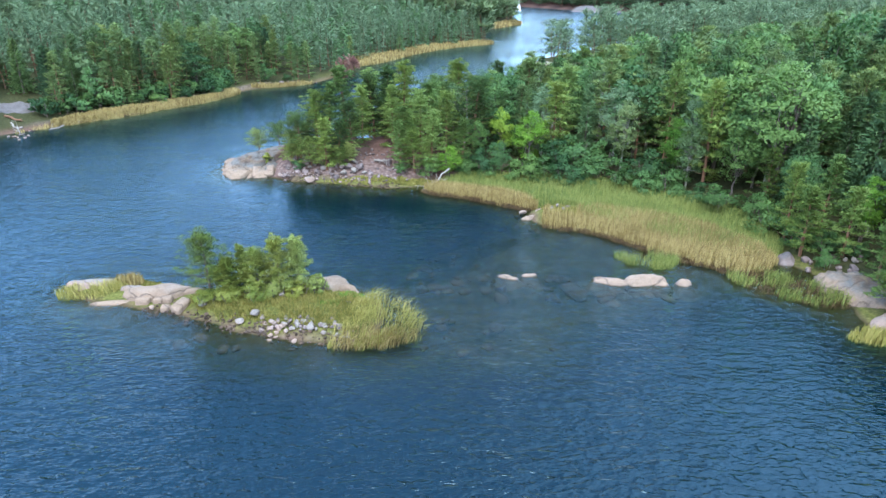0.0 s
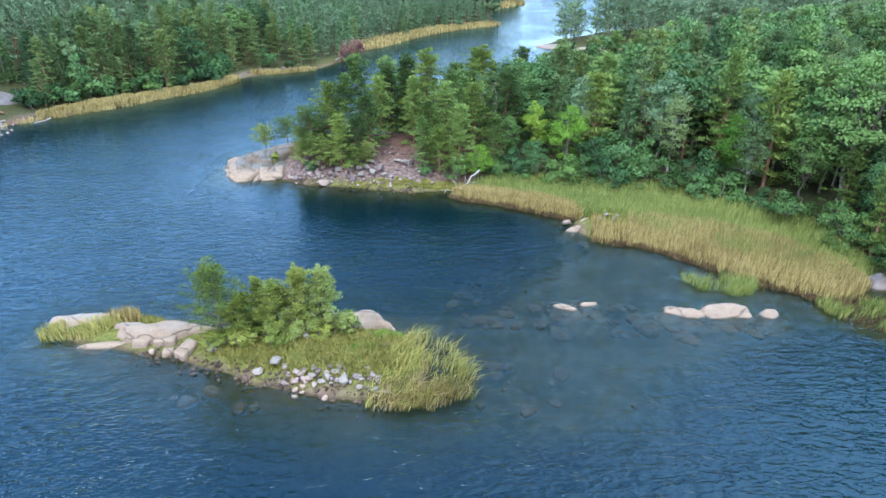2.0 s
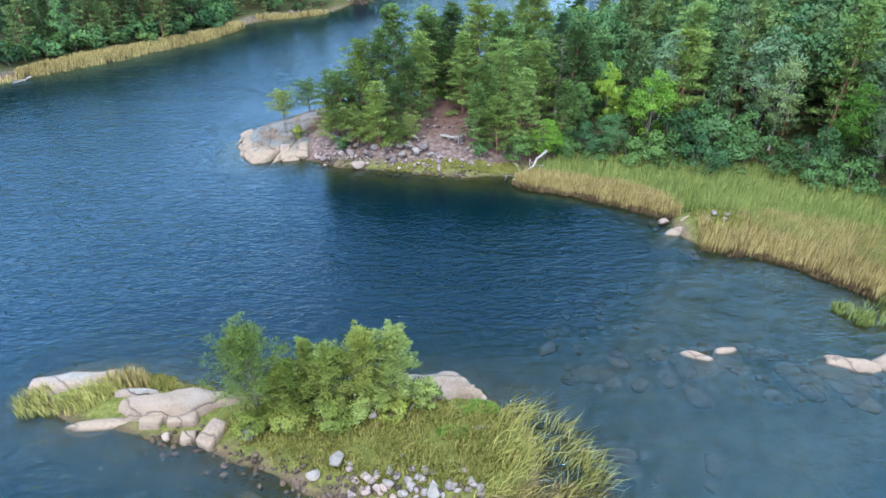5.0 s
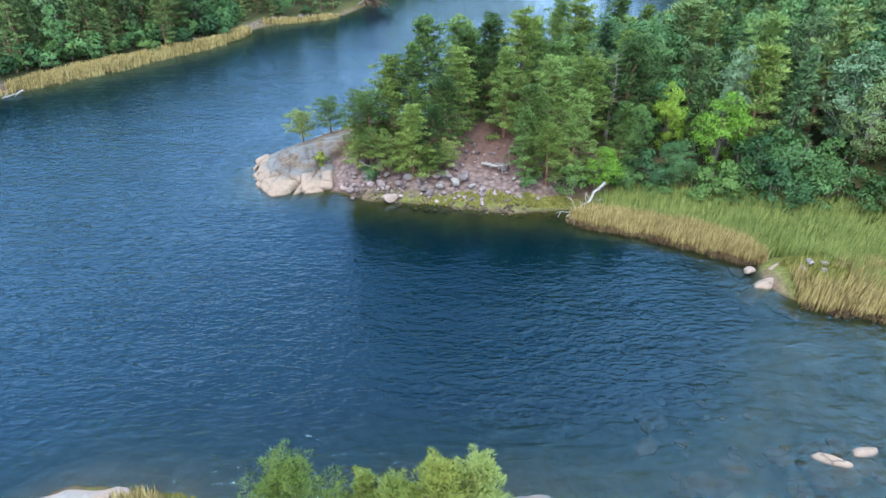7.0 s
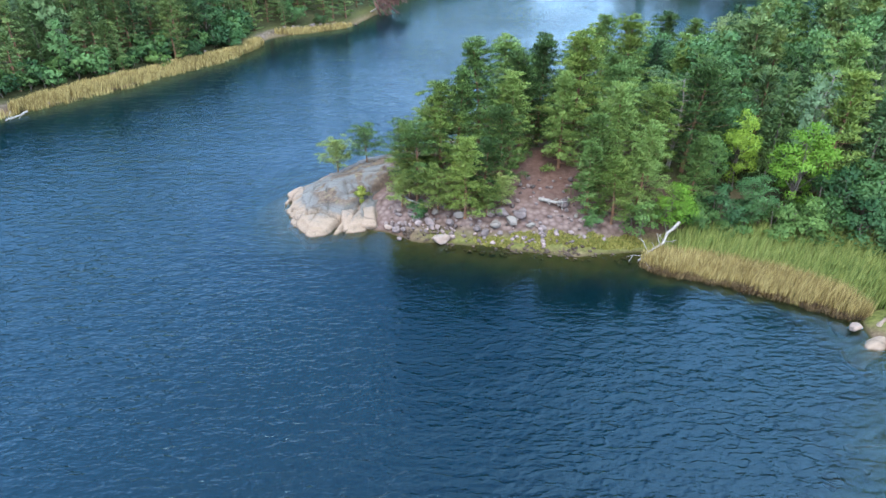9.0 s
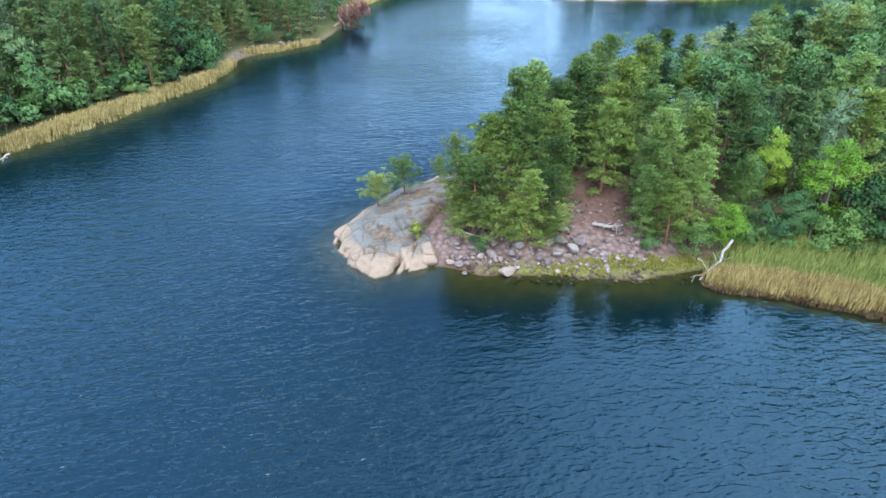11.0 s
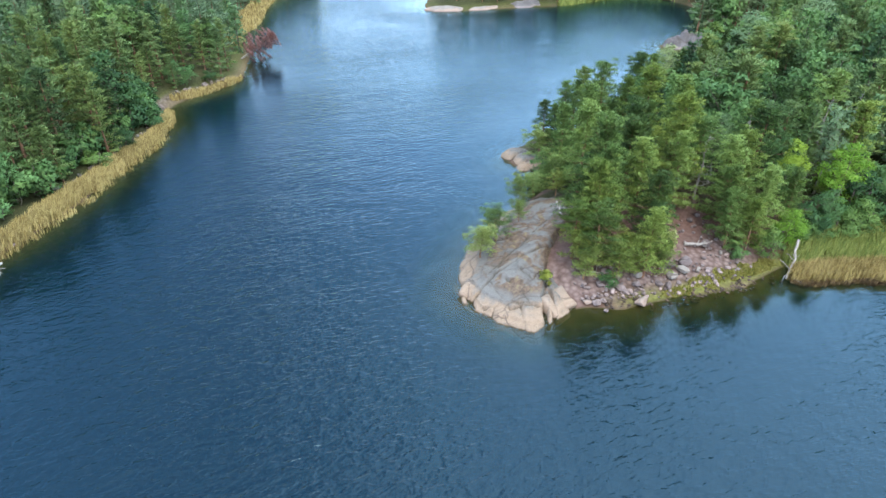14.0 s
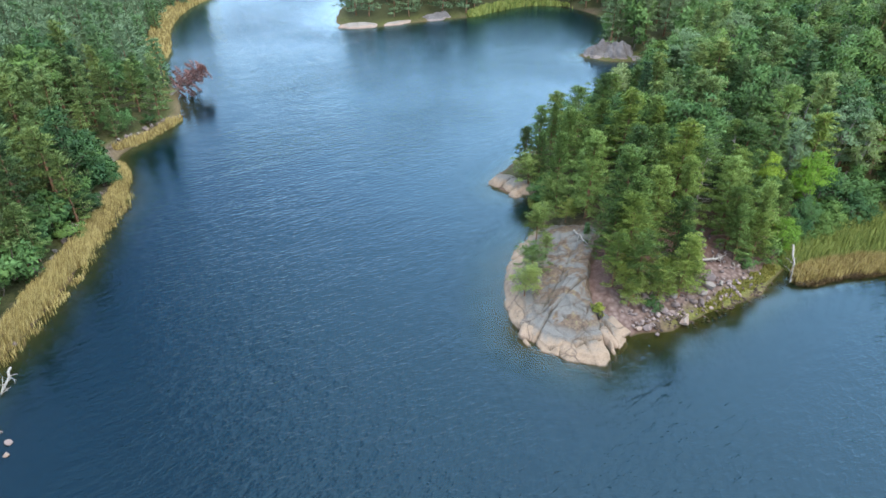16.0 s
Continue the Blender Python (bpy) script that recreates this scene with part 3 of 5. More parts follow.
REED_POINT = rounded([(23.3, 46.3), (25.2, 43.2), (27.2, 42), (30, 40.4), (31.6, 41.8), (31.4, 44), (28.5, 46.6), (25.5, 47.4)])
SLAB = rounded([(-12.3, 91.4), (-16.3, 90.5), (-20.3, 88.6), (-24, 85.6), (-26.5, 82.5), (-28.6, 79.3), (-28.3, 77.3), (-27.4, 74.6), (-25.8, 72.3), (-24.2, 72.7),
                (-21.2, 73.2), (-20.3, 74.5), (-20.5, 76.8), (-18.5, 79), (-15.6, 80.8), (-11.6, 82.6), (-10.6, 85), (-11, 87.8)])


def ground_height(x, y):
    x, y = np.asarray(x, float), np.asarray(y, float)
    wob = 0.5 * wavy(x, y, 4.0)
    e, w, n, i = inland(EAST, x, y) + wob, inland(WEST, x, y) + wob * 1.2, inland(NORTH, x, y), inland(ISLET, x, y) + 0.35 * wavy(x, y, 1.6)
    d = np.maximum(np.maximum(e, w), np.maximum(n, i))
    # under water the bottom falls away, slowly round the islet, the skerries and the reeds
    shoal = np.exp(-((x + 9) / 17) ** 2 - ((y - 39) / 8) ** 2) + 0.95 * np.exp(-((x - 9) / 14) ** 2 - ((y - 45) / 6) ** 2) \
        + 0.9 * np.exp(-((x - 19) / 11) ** 2 - ((y - 51) / 9) ** 2) + 0.6 * np.exp(-((x - 6) / 9) ** 2 - ((y - 34) / 7) ** 2) + 0.75 * np.exp(-((x - 8) / 7) ** 2 - ((y - 53) / 4.5) ** 2)
    deep = np.maximum(np.where(d > -1.8, d * 0.42, -0.756 + (d + 1.8) * 0.85), -7.0)
    deep = deep * (1 - np.clip(shoal, 0, 1)) + np.clip(shoal, 0, 1) * np.maximum(deep, -0.85 + 0.45 * wavy(x, y, 1.8, 2))
    # the hills
    far = np.clip((x - 22) / 50, 0, 1) * np.clip((y - 40) / 40, 0, 1)
    east = (2.6 + 6.5 * far + 4 * np.clip((y - 260) / 200, 0, 1)) * (1 - np.exp(-np.maximum(e, 0) / (9 + 16 * far)))
    east = east + 2.0 * np.clip((8 - x) / 8, 0, 1) * (1 - np.exp(-np.maximum(e, 0) / 9))
    west = 13.0 * (1 - np.exp(-np.maximum(w, 0) / 42)) + 7 * np.clip((y - 240) / 250, 0, 1) * (1 - np.exp(-np.maximum(w, 0) / 40))
    north = 16.0 * (1 - np.exp(-np.maximum(n, 0) / 60))
    isle = (0.45 + 0.5 * np.clip((x + 20) / 3, 0, 1)) * (1 - np.exp(-np.maximum(i, 0) / 1.3))
    h = np.where(d > 0, np.maximum(np.maximum(east, west), np.maximum(north, isle)) + 0.10 * wavy(x, y, 2.2) * np.clip(d, 0, 1)
                 + 0.7 * wavy(x, y, 17.0) * np.clip((d - 12) / 20, 0, 1), deep)
    bed = np.maximum(inland(REEDBED, x, y), np.maximum(inland(REED_SPUR, x, y), inland(REED_POINT, x, y)))
    h = np.where(bed > -1.5, np.maximum(h, -0.12 + np.minimum(bed, 0) * 0.5 + 0.02 * np.maximum(bed, 0)), h)
    # the mound of stones in the reedbed
    h = np.maximum(h, 0.85 - 0.09 * ((x - 12.2) ** 2 + (y - 60.3) ** 2))
    # bed under the bare rock
    s = inland(SLAB, x, y)
    return np.where(s > -0.3, h - 0.6 * np.clip(s + 0.3, 0, 1), h)


def on_ground(x, y):
    return float(ground_height(np.array([x]), np.array([y]))[0])


def axis_of(*spans):
    """Grid lines: (start, end, step) spans, end to end, the last one open."""
    out = []
    for a, b, s in spans:
        out += list(np.linspace(a, b, max(1, round((b - a) / s)), endpoint=False))
    return np.array(out + [spans[-1][1]])


GX = axis_of((-2600, -600, 250), (-600, -200, 40), (-200, -80, 8), (-80, -34, 1.2), (-34, 36, 0.75), (36, 70, 1.5), (70, 200, 6), (200, 600, 40), (600, 2600, 250))
GY = axis_of((-900, -100, 100), (-100, 20, 8), (20, 32, 1.2), (32, 94, 0.75), (94, 110, 0.8), (110, 170, 1.6), (170, 280, 3), (280, 560, 9), (560, 1000, 30), (1000, 2600, 200))


def sheet(name, height, mat, values):
    x, y = np.meshgrid(GX, GY, indexing="ij")
    z = height(x.ravel(), y.ravel())
    nx, ny = len(GX), len(GY)
    i, j = np.meshgrid(np.arange(nx - 1), np.arange(ny - 1), indexing="ij")
    q = np.stack([i * ny + j, (i + 1) * ny + j, (i + 1) * ny + j + 1, i * ny + j + 1], -1).reshape(-1, 4)
    me = mesh_from(name, np.stack([x.ravel(), y.ravel(), z], 1), q, mat, True)
    for key, v in values(x.ravel(), y.ravel(), z).items():
        me.attributes.new(key, "FLOAT", "POINT").data.foreach_set("value", np.asarray(v, np.float32))
    return new(name, me)


def ground_values(x, y, z):
    e, w, i = inland(EAST, x, y), inland(WEST, x, y), inland(ISLET, x, y)
    bed = inland(REEDBED, x, y)
    open_slope = np.exp(-((x + 7.5) / 5.5) ** 2 - ((y - 75) / 6) ** 2) + np.exp(-((x + 16) / 9) ** 2 - ((y - 78) / 7) ** 2)
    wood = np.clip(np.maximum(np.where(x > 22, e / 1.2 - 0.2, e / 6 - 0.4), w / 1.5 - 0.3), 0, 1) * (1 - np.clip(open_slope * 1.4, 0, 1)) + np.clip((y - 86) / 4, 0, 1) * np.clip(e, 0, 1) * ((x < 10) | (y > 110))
    rim = np.clip(1.3 - np.abs(e - 0.6) / 0.9, 0, 1) * np.clip((x + 19) / 3, 0, 1) * np.clip(1 - (y - 78) / 6, 0, 1)
    far_shore = np.clip((y - 112) / 10, 0, 1) * np.clip(1 - np.abs(np.maximum(e, w) - 1.0) / 2.5, 0, 0.35)
    grass = np.clip(np.maximum(far_shore, np.maximum(np.maximum(np.clip(i / 0.3 - 0.1, 0, 1), np.clip(bed + 1, 0, 1)), rim)), 0, 1)
    gravel = np.clip(open_slope * 1.6 - 0.2 + 0.5 * wavy(x, y, 1.5, 4), 0, 0.75) * np.clip(1.6 - e / 4, 0, 1) * np.clip(e, 0, 1) * (1 - rim)
    gravel = np.maximum(gravel, np.clip(1 - np.abs(i) / 0.3, 0, 0.25) * np.clip((38.5 - y) / 1.0, 0, 1))
    wood = np.clip(wood, 0, 1)
    bank = np.clip(1 - np.abs(w - 1.5) / 0.9, 0, 1) * np.clip((y - 98) / 6, 0, 1) * np.clip((152 - y) / 6, 0, 1)
    gravel = np.maximum(gravel, 0.85 * bank)
    grass = grass * (1 - bank)
    return {"wood": wood, "grass": grass, "gravel": np.clip(gravel, 0, 1)}


def lee(x, y):
    """Water sheltered by the woods on either shore."""
    return np.clip(1.2 + np.maximum(inland(WEST, x, y) / 16, inland(EAST, x, y) / 12), 0, 1)


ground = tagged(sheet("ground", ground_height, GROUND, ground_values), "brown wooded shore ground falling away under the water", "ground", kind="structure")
water = tagged(sheet("water", lambda x, y: np.zeros_like(x), WATER, lambda x, y, z: {"depth": np.maximum(0, -ground_height(x, y)), "chop": 1.06 - 0.58 * np.clip((y - 44) / 45, 0, 1) - 0.5 * np.exp(-((x + 6) / 16) ** 2 - ((y - 65) / 9) ** 2) - 0.28 * lee(x, y)}),
               "blue rippled lake water, greenish over the shallows", "water", kind="structure")

# ---------------------------------------------------------------- bare rock


def outcrop(name, poly, top, edge, step, mat, label, cracks=(), seed=1.0, rough=0.12, sink=0.9, tilt=(0, 0), blocks=None, bench_mix=0.38, swell=0.22, climb=0.0):
    """A whaleback of bare granite over an outline: rounded edges, joints cut into it, benches and hollows.
    blocks: a rule that gives each face the name of the block between joints to which it belongs."""
    lo, hi = poly.min(0) - 0.8, poly.max(0) + 0.8
    xs, ys = np.arange(lo[0], hi[0], step), np.arange(lo[1], hi[1], step)
    x, y = np.meshgrid(xs, ys, indexing="ij")
    mid = poly.mean(0)
    d = inland(poly, x, y) + 0.25 * wavy(x, y, 1.3, seed) * min(1, top)
    z = top * (1 - np.exp(-np.maximum(d, 0) / edge)) + np.minimum(d, 0) * 1.6
    z = z * (1 + swell * wavy(x, y, 3.5, seed + 1)) + rough * wavy(x, y, 0.9, seed + 2) + (x - mid[0]) * tilt[0] + (y - mid[1]) * tilt[1]
    if climb:
        z = z + climb * np.clip(inland(EAST, x, y) - 0.9, 0, 7.5) * np.clip(d / 1.2, 0.6, 1)
    bench = np.floor(z / 0.45 + 0.5 * wavy(x, y, 2.7, seed + 3)) * 0.45
    z = (1 - bench_mix) * z + bench_mix * bench if top > 1.2 or climb else z
    joint = np.zeros_like(z)
    for ax, ay, bx, by, w, deep in cracks:
        dx, dy = bx - ax, by - ay
        t = np.clip(((x - ax) * dx + (y - ay) * dy) / (dx * dx + dy * dy), 0, 1)
        far = np.abs(np.hypot(x - ax - t * dx, y - ay - t * dy) + 0.12 * wavy(x, y, 1.1, seed + 5))
        z = z - deep * np.exp(-(far / w) ** 2)
        joint = np.maximum(joint, np.exp(-(far / (0.4 * min(w, 0.14) + 0.02)) ** 2))
    z = np.maximum(z, -sink)
    nx, ny = len(xs), len(ys)
    i, j = np.meshgrid(np.arange(nx - 1), np.arange(ny - 1), indexing="ij")
    q = np.stack([i * ny + j, (i + 1) * ny + j, (i + 1) * ny + j + 1, i * ny + j + 1], -1).reshape(-1, 4)
    q = q[(d.ravel()[q] > -0.8).any(1)]
    v = np.stack([x.ravel(), y.ravel(), z.ravel()], 1)
    base = np.array([mid[0], mid[1], 0])

    def piece(faces):
        used, inv = np.unique(faces, return_inverse=True)
        me = mesh_from(name, v[used] - base, inv.reshape(-1, 4), mat, True)
        me.attributes.new("joint", "FLOAT", "POINT").data.foreach_set("value", joint.ravel()[used].astype(np.float32))
        return me

    if blocks is None:
        ob = new(name, piece(q))
        ob.location = base
        return tagged(ob, label, "rock")
    ob = thing(name, tuple(base), label, "rock")
    which = blocks(x.ravel()[q].mean(1), y.ravel()[q].mean(1))
    for k in np.unique(which):
        part("rock_block", piece(q[which == k]), ob)
    return ob


JOINTS = ((-27.4, 81.3, -28.1, 77.1, 0.16, 0.45), (-28.3, 77.6, -24.9, 78.7, 0.1, 0.4), (-24.9, 78.7, -22.1, 79.2, 0.12, 0.35), (-22.1, 79.2, -18.8, 79.6, 0.14, 0.3),
          (-20.4, 78, -23, 74.9, 0.22, 0.6), (-23, 74.9, -24.6, 72.0, 0.16, 0.8), (-22.1, 75.5, -23.4, 72.5, 0.14, 0.6), (-26, 78.2, -26.1, 74.9, 0.07, 0.2),
          (-26.1, 74.9, -23.7, 74.3, 0.07, 0.2), (-25.3, 79.5, -21.1, 81.2, 0.35, 0.25), (-21.1, 81.2, -16.8, 83.5, 0.35, 0.25), (-20.3, 88.4, -14, 83, 0.2, 0.4),
          (-27.6, 76.4, -25.6, 75.2, 0.07, 0.22), (-25.6, 75.2, -22.9, 73.9, 0.07, 0.2), (-26.9, 75.9, -28.0, 74.9, 0.07, 0.25), (-25.2, 75.0, -26.0, 72.9, 0.07, 0.22),
          (-24.9, 77.6, -24.4, 75.0, 0.06, 0.16), (-23.6, 78.4, -22.9, 76.0, 0.08, 0.16), (-26.6, 79.6, -24.4, 79.2, 0.1, 0.22), (-25.4, 80.8, -23.2, 79.4, 0.1, 0.22),
          (-21.6, 75.2, -21.2, 72.6, 0.1, 0.35), (-20.6, 75.6, -20.2, 73.2, 0.1, 0.3), (-22.6, 83.6, -19.4, 82.6, 0.16, 0.3), (-20.6, 85.8, -18.0, 83.4, 0.14, 0.3), (-18.4, 81.6, -16.6, 80.2, 0.12, 0.25))


def slab_blocks(x, y):
    """Front block, the block past the cleft, the knob by the water, the middle slab, the upper slab."""
    cleft = (x + 20.4) * (72.0 - 78) - (y - 78) * (-25 + 20.4) < 0
    k = np.where(y - 77.6 < 0.2 * (x + 28.3), np.where(cleft, 1, 0), 3)
    k = np.where((k == 0) & (x < -27.6), 2, k)
    return np.where((k == 3) & (y - 79.5 > 0.47 * (x + 25.3)), 4, k)


outcrop("granite_outcrop", SLAB, 0.95, 0.7, 0.1, GRANITE, "bare grey granite point, pinkish where waves wash it, with deep joints",
        cracks=JOINTS, seed=2.0, rough=0.06, blocks=slab_blocks, bench_mix=0.34, swell=0.15, climb=0.33)


def ellipse(cx, cy, rx, ry, turn=0.0, seed=0):
    r = np.random.default_rng(seed)
    a = np.arange(14) * 2 * np.pi / 14
    k = 1 + r.uniform(-0.16, 0.16, 14)
    c, s = math.cos(radians(turn)), math.sin(radians(turn))
    x, y = np.cos(a) * rx * k, np.sin(a) * ry * k
    return rounded(np.stack([cx + c * x - s * y, cy + s * x + c * y], 1), 1)


ROCKS = [  # name, outline, top, edge, step, material, label
    ("north_ledge", ellipse(-7.5, 100.6, 3.5, 1.9, -66, 3), 1.1, 0.55, 0.15, GRANITE, "grey granite ledge with a pink wet rim by the water"),
    ("north_ledge", ellipse(-8.8, 99.0, 1.3, 0.8, 40, 33), 0.55, 0.35, 0.12, GRANITE, "low split granite ledge with a pink wet rim"),
    ("islet_slab", ellipse(-26.8, 43.3, 2.6, 0.8, 8, 4), 0.75, 0.4, 0.12, PALE_GRANITE, "pale smooth granite whaleback at the islet's end"),
    ("islet_slab", ellipse(-21.0, 41.5, 3.3, 0.85, 4, 5), 0.95, 0.16, 0.1, BEIGE_GRANITE, "pale grey granite slab across the islet"),
    ("islet_ledge", ellipse(-23.4, 42.3, 1.2, 0.4, 8, 6), 0.7, 0.16, 0.09, PALE_GRANITE, "low pale ledge behind the granite slab"),
    ("islet_ledge", ellipse(-19.0, 41.9, 0.9, 0.4, 0, 7), 0.8, 0.16, 0.09, PALE_GRANITE, "pale ledge at the foot of a young pine"),
    ("islet_ledge", ellipse(-24.2, 40.6, 1.9, 0.42, 8, 8), 0.26, 0.2, 0.1, GRANITE, "low brownish ledge awash by the islet"),
    ("islet_hump", ellipse(-9.3, 42.3, 2.9, 1.1, -3, 9), 1.95, 0.4, 0.12, BEIGE_GRANITE, "rounded pale granite hump behind the islet's bushes"),
    ("islet_flat_rock", ellipse(-6.9, 39.7, 1.3, 0.5, 12, 10), 1.25, 0.3, 0.1, PALE_GRANITE, "flat pale rock in the islet's grass"),
    ("skerry", ellipse(5.7, 45.7, 0.95, 0.34, -24, 11), 0.3, 0.25, 0.08, WASHED, "low pale rock just above the water"),
    ("skerry", ellipse(7.4, 46.2, 0.72, 0.36, 5, 12), 0.33, 0.25, 0.08, WASHED, "low rounded pale rock just above the water"),
    ("skerry", ellipse(13.6, 45.1, 1.35, 0.6, -20, 13), 0.7, 0.4, 0.1, WASHED, "smooth pinkish rock rising from the water"),
    ("skerry", ellipse(16.6, 45.1, 1.7, 0.85, 0, 14), 1.05, 0.5, 0.1, WASHED, "large smooth pink granite rock rising from the water"),
    ("skerry", ellipse(19.6, 44.9, 0.75, 0.5, 10, 15), 0.6, 0.3, 0.1, WASHED, "small round grey rock beside a larger one"),
    ("bay_rock", ellipse(9.3, 59.9, 1.1, 0.55, 28, 16), 0.45, 0.3, 0.1, WASHED, "flat pale rock at the edge of the reeds"),
    ("bay_rock", ellipse(10.6, 61.6, 0.95, 0.5, 35, 17), 0.75, 0.3, 0.1, WASHED, "humped pale rock at the edge of the reeds"),
    ("east_ledge", ellipse(33.4, 42.8, 2.6, 4.2, 20, 18), 1.35, 0.6, 0.15, GRANITE, "grey sloping granite ledge below the wood"),
    ("east_ledge", ellipse(32.2, 38.6, 1.5, 1.2, 40, 19), 0.9, 0.5, 0.15, PALE_GRANITE, "pinkish blocky granite at the water's edge"),
    ("east_ledge", ellipse(30.4, 49.6, 1.1, 0.9, 40, 20), 1.0, 0.4, 0.15, GREY_GRANITE, "grey boulder at the back of the reeds"),
    ("far_cliff", rounded([(50.6, 139), (52.4, 135.2), (56, 130.6), (60, 131), (62, 137), (56, 142)]), 2.6, 0.9, 0.25, GREY_GRANITE, "steep grey granite cliff below distant pines"),
    ("far_cliff", ellipse(59.5, 130.2, 2.6, 1.2, -30, 34), 0.9, 0.5, 0.25, GREY_GRANITE, "lower step of a steep grey granite cliff"),
    ("far_ledge", ellipse(31, 196, 5.5, 2.6, -22, 22), 1.1, 0.9, 0.4, PALE_GRANITE, "pale granite ledge on the far point"),
    ("far_ledge", ellipse(41.5, 193.4, 6.0, 1.6, 0, 23), 0.9, 0.7, 0.4, PALE_GRANITE, "pale granite ledge on the far point"),
    ("far_ledge", ellipse(54, 192.6, 5.2, 2.2, 0, 24), 2.2, 0.9, 0.4, GREY_GRANITE, "reddish rock face on the far point"),
    ("west_ledge", ellipse(-71.5, 104.5, 6.5, 3.4, 40, 25), 3.2, 0.9, 0.25, GREY_GRANITE, "broken pinkish rock bank on the far shore"),
    ("far_rock_face", ellipse(150, 648, 26, 12, -20, 26), 6, 5.0, 1.6, GREY_GRANITE, "pale rock face on the distant shore"),
]
for i, (name, poly, top, edge, step, mat, label) in enumerate(ROCKS):
    outcrop(name, poly, top, edge, step, mat, label, seed=3.0 + i, rough=0.13 if name in ("skerry", "bay_rock") else 0.05 if top < 1.2 else 0.6 if name == "far_cliff" else 0.34 if name == "west_ledge" else 0.24 if name == "east_ledge" else 0.14, bench_mix=0.6 if name in ("far_cliff", "east_ledge") else 0.38, tilt=(0.3, 0.1) if name == "far_cliff" and top > 2 else (0, 0), swell=0.45 if name == "far_cliff" else 0.22,
            cracks=((-9.6, 101.4, -5.4, 100.2, 0.12, 0.3), (-8.0, 103.6, -7.4, 100.8, 0.1, 0.25), (-8.4, 99.4, -5.6, 98.6, 0.1, 0.3)) if name == "north_ledge" else
            ((51, 137.6, 57, 139.2, 0.4, 1.2), (52.6, 134.6, 58, 137.4, 0.5, 1.0), (54.6, 131.8, 57.4, 136, 0.4, 1.3), (53.4, 140.6, 56, 134.8, 0.35, 0.9), (57.6, 131, 59, 137, 0.4, 0.9), (54, 137, 60, 134, 0.3, 0.8)) if name == "far_cliff" else ())


def stone_mesh(seed, cut=9, fine=3):
    """A rounded glacial boulder with a few flattened faces, about 1 m across."""
    bm = bmesh.new()
    bmesh.ops.create_icosphere(bm, subdivisions=fine, radius=0.5)
    r = np.random.default_rng(seed)
    planes = [(unit(r.normal(0, 1, 3)), r.uniform(0.22, 0.4)) for _ in range(cut)]
    s = np.array([r.uniform(0.85, 1.2), r.uniform(0.75, 1.0), r.uniform(0.6, 0.85)])
    for v in bm.verts:
        p = np.array(v.co)
        for n, k in planes:
            over = p @ n - k
            if over > 0:
                p = p - n * over * 0.95
        p = p * (1 + 0.05 * noise.noise(Vector(p * 4 + seed)))
        v.co = p * s
    me = bpy.data.meshes.new("boulder")
    for f in bm.faces:
        f.smooth = True
    bm.to_mesh(me)
    bm.free()
    me.materials.append(BOULDER if seed % 3 else PALE_GRANITE)
    return me


def stone_block(x, y, z, sx, sy, sz, turn, tip, label, seed, group="islet blocks"):
    """A jointed block of granite with worn, uneven edges."""
    r = np.random.default_rng(seed)
    bm = bmesh.new()
    bmesh.ops.create_cube(bm, size=1.0)
    for v in bm.verts:
        v.co = Vector((v.co.x * sx * r.uniform(0.85, 1.08), v.co.y * sy * r.uniform(0.8, 1.08), v.co.z * sz * r.uniform(0.85, 1.1)))
    bmesh.ops.bevel(bm, geom=bm.edges[:], offset=0.24 * min(sx, sy, sz), segments=3, affect="EDGES", profile=0.5)
    bmesh.ops.triangulate(bm, faces=bm.faces[:])
    bmesh.ops.subdivide_edges(bm, edges=bm.edges[:], cuts=1)
    bm.normal_update()
    for v in bm.verts:
        v.co += v.normal * 0.11 * noise.noise(v.co * 1.8 + Vector((seed, 0, 0)))
    me = bpy.data.meshes.new("granite_block")
    for f in bm.faces:
        f.smooth = True
    bm.to_mesh(me)
    bm.free()
    me.materials.append(BEIGE_GRANITE)
    ob = new("granite_block", me)
    ob.matrix_world = pose(x, y, z, tip[0], tip[1], turn)
    return tagged(ob, label, "rock", group)


stone_block(-21.9, 40.5, 0.18, 1.1, 0.75, 0.85, -6, (4, 2), "square pinkish granite block at the water's edge", 1)
stone_block(-20.5, 40.6, 0.2, 1.5, 0.75, 0.85, 5, (3, -3), "split pinkish granite block at the water's edge", 2)
stone_block(-18.8, 39.7, 0.22, 0.85, 1.6, 1.0, -24, (14, 6), "pale granite wedge leaning into the water", 3)
stone_block(-19.9, 39.7, 0.12, 0.7, 0.6, 0.6, 15, (5, 4), "small pinkish granite block by the water", 4)

stone_block(-27.5, 79.0, 0.1, 1.5, 1.4, 1.3, 30, (16, -18), "rounded beige block split from the granite point", 5, "blocks of the point")
stone_block(-22.9, 74.3, 0.25, 1.1, 2.3, 1.1, 14, (27, 8), "tall beige block beside the granite cleft", 6, "blocks of the point")
stone_block(-21.4, 74.6, 0.3, 1.4, 2.1, 1.0, 6, (24, -6), "grey-beige block beside the granite cleft", 7, "blocks of the point")

STONES = [stone_mesh(k) for k in range(40, 49)]
PEBBLES = [stone_mesh(k, 7, 2) for k in range(40, 49)]


